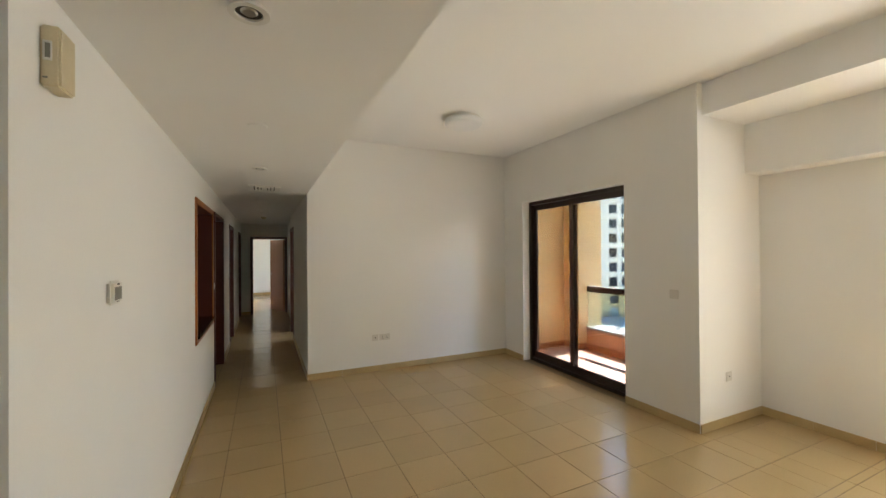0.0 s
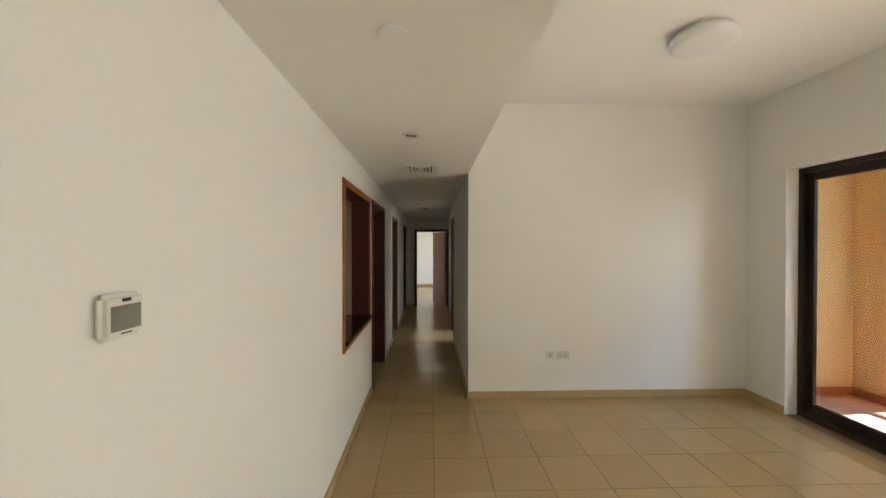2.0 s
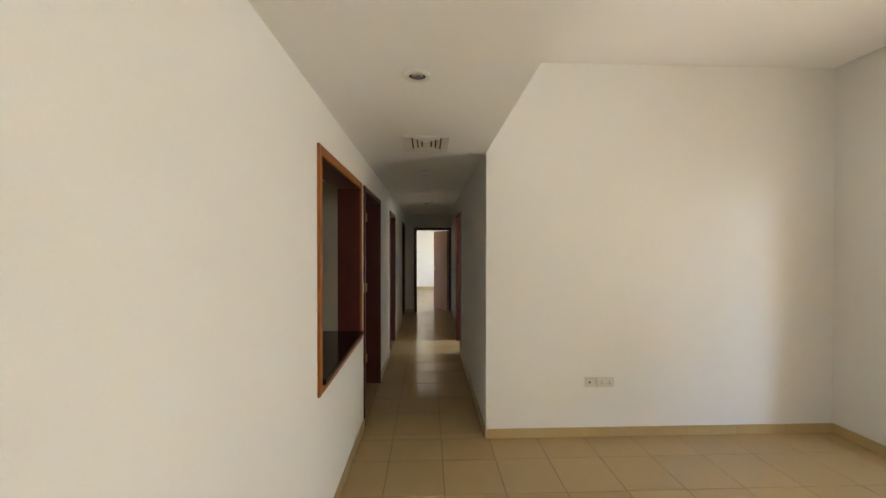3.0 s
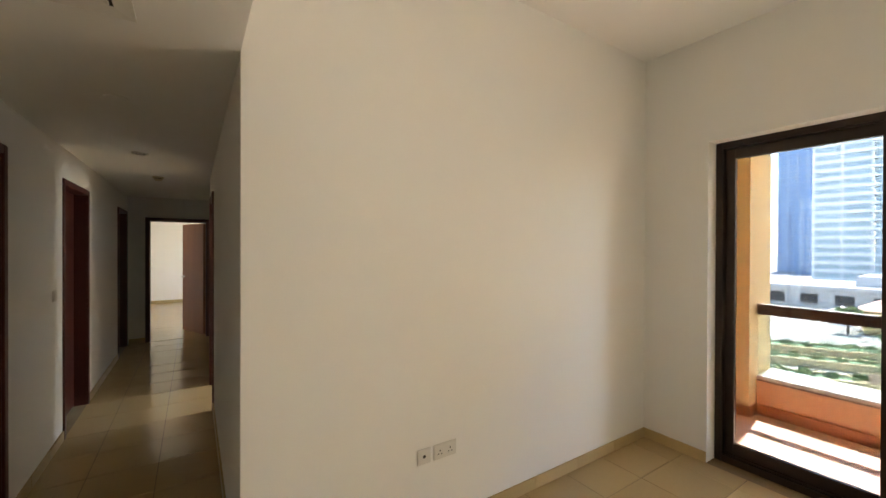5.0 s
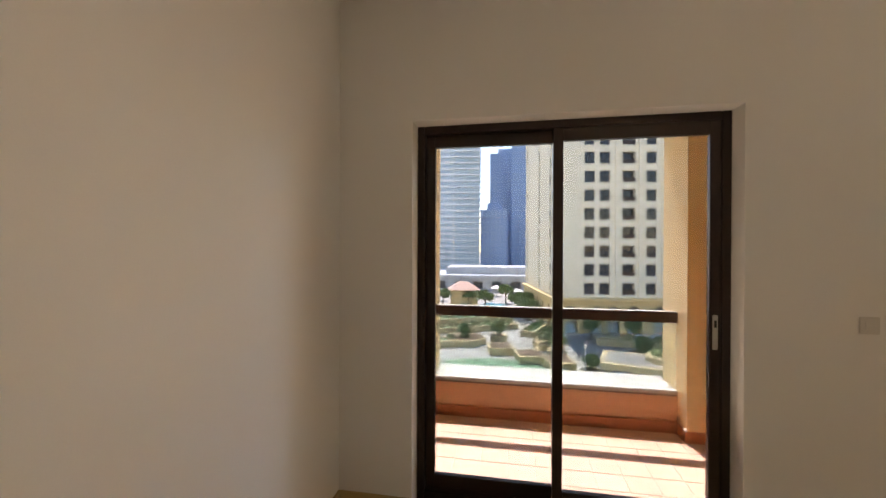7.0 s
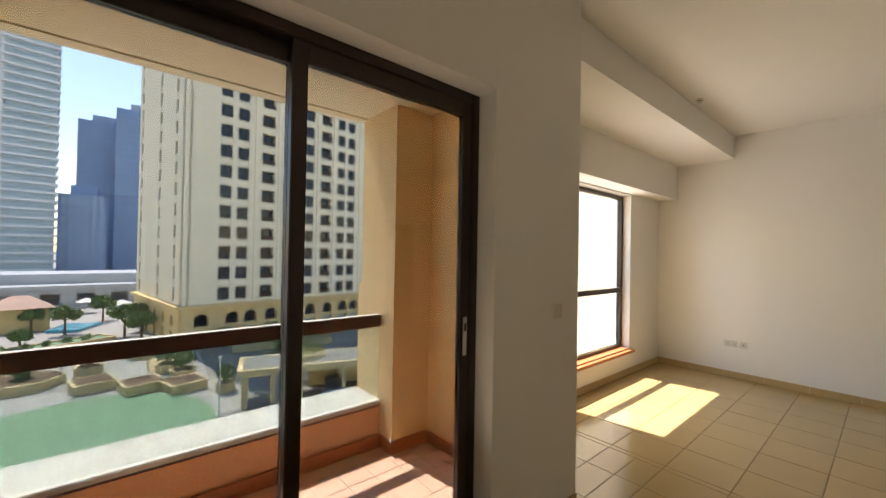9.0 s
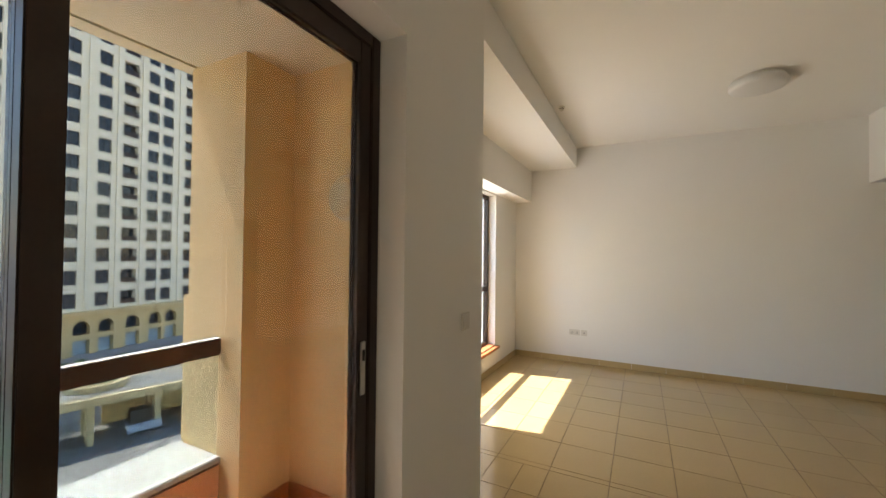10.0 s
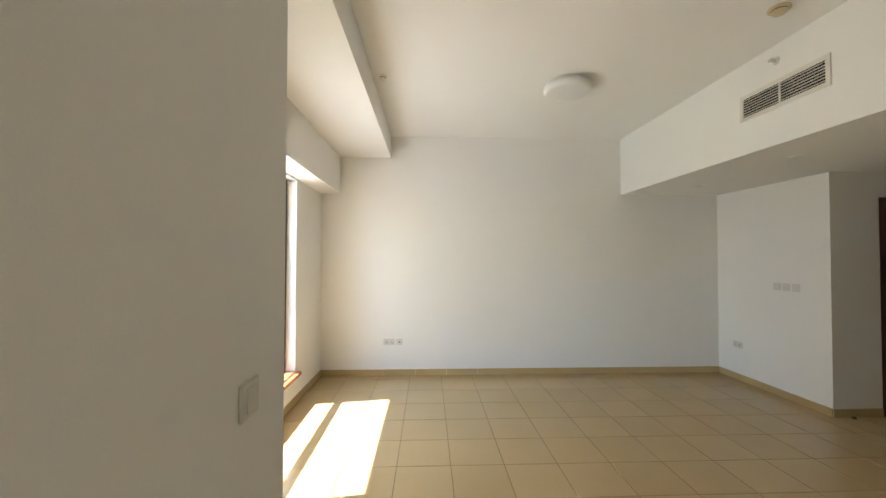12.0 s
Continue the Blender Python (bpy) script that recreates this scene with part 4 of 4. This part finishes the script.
def apartment_tower(o, u, v, cols, balconies, side_cols, arches, length, side):
    d = thing("apartment_tower", (*o, GZ), "tall cream apartment tower with dark square windows and arched ochre base", "tower")
    west, north = rotated(o, u), rotated(o, v)
    zs = [23.6 - 3.22 * k for k in range(-4, 10)]
    facade(d, lambda s, n: west(s, -n), cols, zs, 40, 1.0, length, -6.9, 40, FACADE, 1.75, 2.0, balconies=balconies)
    facade(d, lambda s, n: north(s, n), side_cols, zs, 27, 1.0, side, -6.9, 40, FACADE, 1.3, 2.0)
    core = bmesh.new()
    oblong(core, lambda s, n: west(s, -n), 1.0, length, 1.0, side - 1, GZ, 41)
    part("core", core, FACADE, d)
    pil = bmesh.new()
    for s in [0.0] + [(a + b) / 2 - 0.27 for a, b in zip(cols, cols[1:]) if b - a > 3.0]:
        oblong(pil, lambda a, n: west(a, -n), s, s + 0.55, -0.25, 0.0, -6.9, 40)
    part("pilasters", pil, FACADE, d)
    base = bmesh.new()
    oblong(base, lambda s, n: west(s, -n), -0.6, length, -0.9, 1.0, -7.4, -6.9)
    oblong(base, lambda s, n: north(s, n), -0.6, side, -0.9, 1.0, -7.4, -6.9)
    oblong(base, lambda s, n: west(s, -n), -0.4, length, -0.6, 0.95, -7.75, -7.4)
    part("cornice", base, FACADE_BASE, d)
    # arched storey
    def arcade(P, cols, s_end, w=2.0):
        bm = bmesh.new()
        z0, z1, za = GZ, -7.4, -9.3
        e = [0.0]
        for c in cols:
            e += [c - w / 2, c + w / 2]
        e.append(s_end)
        for a, b in zip(e[0::2], e[1::2]):
            oblong(bm, P, a, b, -0.3, 0.6, z0, z1)
        for c in cols:
            n = 10
            pts = [(c - w / 2 * math.cos(k * math.pi / n), za + w / 2 * math.sin(k * math.pi / n)) for k in range(n + 1)]
            for (s0, h0), (s1, h1) in zip(pts, pts[1:]):
                q = [bm.verts.new((*P(s, nn), z)) for nn in (-0.3, 0.6) for s, z in ((s0, h0), (s1, h1), (s1, z1), (s0, z1))]
                for f in ((0, 1, 2, 3), (7, 6, 5, 4), (0, 4, 5, 1)):
                    bm.faces.new([q[i] for i in f])
            oblong(bm, P, c - w / 2, c + w / 2, -0.25, 0.6, -10.9, -10.2)
            ar = part("arched_window", oblong(bmesh.new(), P, c - w / 2, c + w / 2, 0.5, 0.58, -10.2, za + w / 2), WIN_GLASS, d)
            part("shop_door", oblong(bmesh.new(), P, c - w / 2, c + w / 2, 0.5, 0.58, GZ, -10.9), PALE_BLUE_GLASS, d)
        part("arcade", bm, FACADE_BASE, d)
    arcade(lambda s, n: west(s, -n), arches, length)
    arcade(lambda s, n: north(s, n), [3.5, 8.0, 13.0, 18, 23], side, 1.7)


apartment_tower((70.0, -3.0), (0.15, -0.989), (0.989, 0.15), [5.7, 8.3, 12.4, 16.2, 20.1, 23.6, 27.0, 29.4, 33.5, 37.5], (12.4, 23.6, 33.5),
                [4.0, 13.0, 25.6], [2.6, 7.0, 9.8, 13.2, 17.6, 20.6, 24.2, 27.6, 30.2, 34], 42, 28)
apartment_tower((62.0, 66.0), (0.875, -0.484), (0.484, 0.875), [9.3, 12.0, 16.0, 19.5], (16.0,), [5.0, 12.0], [4.0, 9.5, 14.0, 18.5], 23, 26)


def banded_tower(name, label, o, d_, length, depth, z_lo, z_hi, storey, body, band, proud, gap, columns=0, band_h=0.9, balcony=0.0):
    """A far tower: glass body with a slab edge or cladding band at every storey and upright fins."""
    t = thing(name, (*o, GZ), label, "tower", "far towers")
    Q = rotated(o, d_)
    P = lambda a, b: Q(a, -b)
    depth = abs(depth)
    part("wall", oblong(bmesh.new(), P, 0, length, 0, depth, z_lo, z_hi), body, t)
    n = int((z_hi - z_lo) / storey)
    sl = mesh_of("floor_band", oblong(bmesh.new(), P, -proud, length + proud, -proud - balcony, depth + proud, 0, band_h), band)
    for k in range(n):
        s = new("floor_band", sl)
        s.parent = t
        s.matrix_parent_inverse = t.matrix_basis.inverted()
        s.location = (0, 0, z_lo + k * storey + gap)
    bm = bmesh.new()
    for k in range(columns):
        a = length * k / max(1, columns - 1)
        oblong(bm, P, a - 0.45, a + 0.45, -proud - balcony - 0.2, 0, z_lo, z_hi)
    if columns:
        part("fins", bm, band, t)
    part("roof", oblong(bmesh.new(), P, length * 0.2, length * 0.8, depth * 0.2, depth * 0.8, z_hi, z_hi + 5), band, t)
    return t


# white and glass residential tower
banded_tower("residential_tower", "white balcony tower with pale blue glass", (236, 58.5), (0.12, -1), 18, -14, GZ, 102, 3.7, PALE_BLUE_GLASS, WHITE_CONC, 0.3, 0.2, 3, 1.5, 0.3)
banded_tower("residential_tower", "white balcony tower with pale blue glass", (238, 40), (0.12, -1), 15.5, -12, GZ, 102, 3.7, PALE_BLUE_GLASS, WHITE_CONC, 0.9, 0.2, 0, 0.85, 0.9)
banded_tower("glass_tower", "blue glass office tower with distance haze in its colour", (300, 21), (0.0, -1), 27, -30, GZ, 74, 3.6, HAZED_BLUE_GLASS, BLUE_FRAME, 0.15, 0.1, 9, 0.8)
banded_tower("glass_tower", "blue glass office tower with distance haze in its colour", (270, 5), (0.0, -1), 30, -30, GZ, 76, 3.6, HAZED_BLUE_GLASS, BLUE_FRAME, 0.15, 0.1, 0, 0.8)
banded_tower("glass_tower", "blue glass office tower with distance haze in its colour", (250, 24), (0.0, -1), 16, -30, GZ, 26, 3.6, BLUE_FRAME, HAZED_BLUE_GLASS, 0.15, 0.1, 7, 0.8)
banded_tower("glass_tower", "blue glass office tower with distance haze in its colour", (310, 92), (0.0, -1), 18, -30, GZ, 62, 3.6, HAZED_BLUE_GLASS, BLUE_FRAME, 0.15, 0.1, 5, 0.8)
banded_tower("glass_tower", "blue glass office tower with distance haze in its colour", (290, 78), (0.0, -1), 14, -30, GZ, 30, 3.6, BLUE_FRAME, HAZED_BLUE_GLASS, 0.15, 0.1, 5, 0.8)


def mall():
    d = thing("low_podium", (135, 10, GZ), "long low pale grey podium building beyond the plaza", "building")
    P = rotated((128, 45), (0.05, -1))
    part("wall", oblong(bmesh.new(), P, 0, 60, -26, 0, GZ, -8.4), PODIUM, d)
    part("roof", oblong(bmesh.new(), P, -1, 61, -27, 1.0, -8.4, -7.6), PODIUM, d)
    part("upper_block", oblong(bmesh.new(), P, 18, 52, -24, -6, -7.6, -5.2), PODIUM, d)
    w = mesh_of("window", oblong(bmesh.new(), P, 0, 3.2, 0.02, 0.12, GZ + 1.0, -9.6), WIN_GLASS)
    for k in range(9):
        o = new("window", w)
        o.parent = d
        o.matrix_parent_inverse = d.matrix_basis.inverted()
        x0, x1 = P(0, 0), P(3 + k * 6.2, 0)
        o.location = (x1[0] - x0[0], x1[1] - x0[1], 0)


mall()
for k in range(4):
    x, y = ((110, 3), (113, 17), (106, 24), (118, 9))[k]
    d = thing("sunshade", (x, y, GZ), "white parasol beside the pool", "parasol", "pool parasols")
    part("pole", disc(bmesh.new(), (x, y, GZ), 0.06, 0.06, 2.6, n=8), METAL, d)
    part("canopy", disc(bmesh.new(), (x, y, GZ + 2.5), 2.0, 0.1, 0.9, n=8), LEDGE, d)

# ---- floor: slab, tiles, skirting ----
slab = built("floor", [(-3.1, YB - T, -0.3, XR + 0.095, 17.05, -0.003), (XR + 0.095, YB - T, -0.3, XW + 0.25, YP, -0.003), (XR + 0.095, YP, -0.3, XR + 0.24, YD, -0.003)], GROUT,
             "beige ceramic tiled floor with dark joints", "floor")
PX, PY, X0, Y0, J = 0.402, 0.408, 0.24, 3.505, 0.005
TILES = {}


def tile_mesh(name, w, h, t, mat):
    """A flat tile with chamfered upper edges, its middle at the origin, its top at 0."""
    key = (name, round(w, 3), round(h, 3))
    if key not in TILES:
        c = 0.0015
        bm = bmesh.new()
        r = [[bm.verts.new((sx * (w / 2 - i), sy * (h / 2 - i), z)) for sx, sy in ((-1, -1), (1, -1), (1, 1), (-1, 1))] for i, z in ((0, -t), (0, -c), (c, 0))]
        for a, b in zip(r, r[1:]):
            for k in range(4):
                bm.faces.new((a[k], a[(k + 1) % 4], b[(k + 1) % 4], b[k]))
        bm.faces.new(r[2])
        TILES[key] = mesh_of(name, bm, mat)
    return TILES[key]


def clip_cells(x0, x1, y0, y1):
    i0, i1 = math.floor((x0 - X0) / PX), math.ceil((x1 - X0) / PX)
    j0, j1 = math.floor((y0 - Y0) / PY), math.ceil((y1 - Y0) / PY)
    for i in range(i0, i1):
        for j in range(j0, j1):
            a, b = max(x0, X0 + i * PX), min(x1, X0 + (i + 1) * PX)
            c, e = max(y0, Y0 + j * PY), min(y1, Y0 + (j + 1) * PY)
            if b - a > 0.012 and e - c > 0.012:
                yield a + J / 2, b - J / 2, c + J / 2, e - J / 2


rt = random.Random(11)
for area in ((XL, XR, YK, YD), (XE, XW, YB, YK), (XR, XW, YK, YP)):
    for a, b, c, e in clip_cells(*area):
        o = new("tile", tile_mesh("tile", b - a, e - c, 0.01, TILE))
        o.parent = slab
        o.location = ((a + b) / 2, (c + e) / 2, rt.uniform(-0.0004, 0.0004))
        o.rotation_euler = (rt.gauss(0, 0.0007), rt.gauss(0, 0.0007), 0)
rest_v, rest_f = [], []
for area in ((XL, XH + 0.09, YD, YF), (-3.1, XE, YE, YK), (-2.3, XL, YK + 0.15, 7.0), (-1.6, 2.8, YF, 16.9), (XH, 3.4, 7.5, 9.6)):
    for a, b, c, e in clip_cells(*area):
        n = len(rest_v)
        z = rt.uniform(-0.0004, 0.0004)
        rest_v += [(a, c, -0.01), (b, c, -0.01), (b, e, -0.01), (a, e, -0.01), (a, c, z), (b, c, z), (b, e, z), (a, e, z)]
        rest_f += [(n + 4, n + 5, n + 6, n + 7)] + [(n + k, n + (k + 1) % 4, n + 4 + (k + 1) % 4, n + 4 + k) for k in range(4)]
me = bpy.data.meshes.new("far_tiles")
me.from_pydata(rest_v, [], rest_f)
me.materials.append(TILE)
o = new("far_tiles", me)
o.parent = slab
tagged(o, "beige floor tiles of hall and far rooms", kind="stuff")

# balcony tiles
bslab = bpy.data.objects["balcony_slab"]
for i in range(8):
    for j in range(15):
        a, b = BX0 + 0.03 + i * 0.203, min(BX1 - 0.006, BX0 + 0.03 + (i + 1) * 0.203 - 0.006)
        c, e = BY0 + 0.003 + j * 0.203, min(BY1 - 0.001, BY0 + 0.003 + (j + 1) * 0.203 - 0.006)
        if b - a < 0.02 or e - c < 0.02:
            continue
        if a > 4.88 and (e < 2.93 or c > 5.15):
            continue
        o = new("tile", tile_mesh("balcony_tile", b - a, e - c, 0.012, BALC_TILE))
        o.parent = bslab
        o.location = ((a + b) / 2, (c + e) / 2, -0.022)


def skirting(x0, y0, x1, y1, nx, ny):
    """Skirting tiles along one run; nx, ny: the way they stand off the wall."""
    L = math.hypot(x1 - x0, y1 - y0)
    o = thing("baseboard", (x0, y0, 0), "beige ceramic tile skirting", "skirting", kind="structure")
    n = max(1, round(L / 0.404))
    w = L / n
    me = None
    key = ("skirt", round(w, 3))
    if key not in TILES:
        bm = B(-w / 2 + 0.0012, -0.0055, 0.0005, w / 2 - 0.0012, 0.0055, 0.08, bevel=0.002)
        TILES[key] = mesh_of("skirting_tile", bm, SKIRT)
    ang = math.degrees(math.atan2(y1 - y0, x1 - x0))
    for k in range(n):
        f = (k + 0.5) / n
        q = new("tile", TILES[key])
        q.parent = o
        q.matrix_parent_inverse = o.matrix_basis.inverted()
        q.matrix_basis = pose(x0 + (x1 - x0) * f + nx * 0.0058, y0 + (y1 - y0) * f + ny * 0.0058, 0, 0, 0, ang)


for run in ((XH, YD, XR, YD, 0, -1), (XR, YD - 0.012, XR, DY1, -1, 0), (XR, DY0, XR, YP, -1, 0), (XR, YP, XW, YP, 0, -1), (XW, YP - 0.012, XW, YB + 0.012, -1, 0),
            (XW, YB, XE, YB, 0, 1), (XE, YB + 0.012, XE, YE, 1, 0), (XE, YE, -1.23, YE, 0, 1), (XL, YK, XL, KY0, 1, 0), (XL, KY1, XL, 7.975, 1, 0), (XL, 8.885, XL, 10.675, 1, 0),
            (XL, YK, -3.0, YK, 0, -1), (XH, YD, XH, 7.975, -1, 0), (XH, 8.845, XH, 8.95, -1, 0), (XH + 0.09, 8.95, XH + 0.09, YF, -1, 0), (XL + 0.012, YF, -0.215, YF, 0, -1),
            (-1.6, 16.9, 2.8, 16.9, 0, -1), (-2.25, 6.998, XL - T - 0.02, 6.998, 0, -1)):
    skirting(*run)
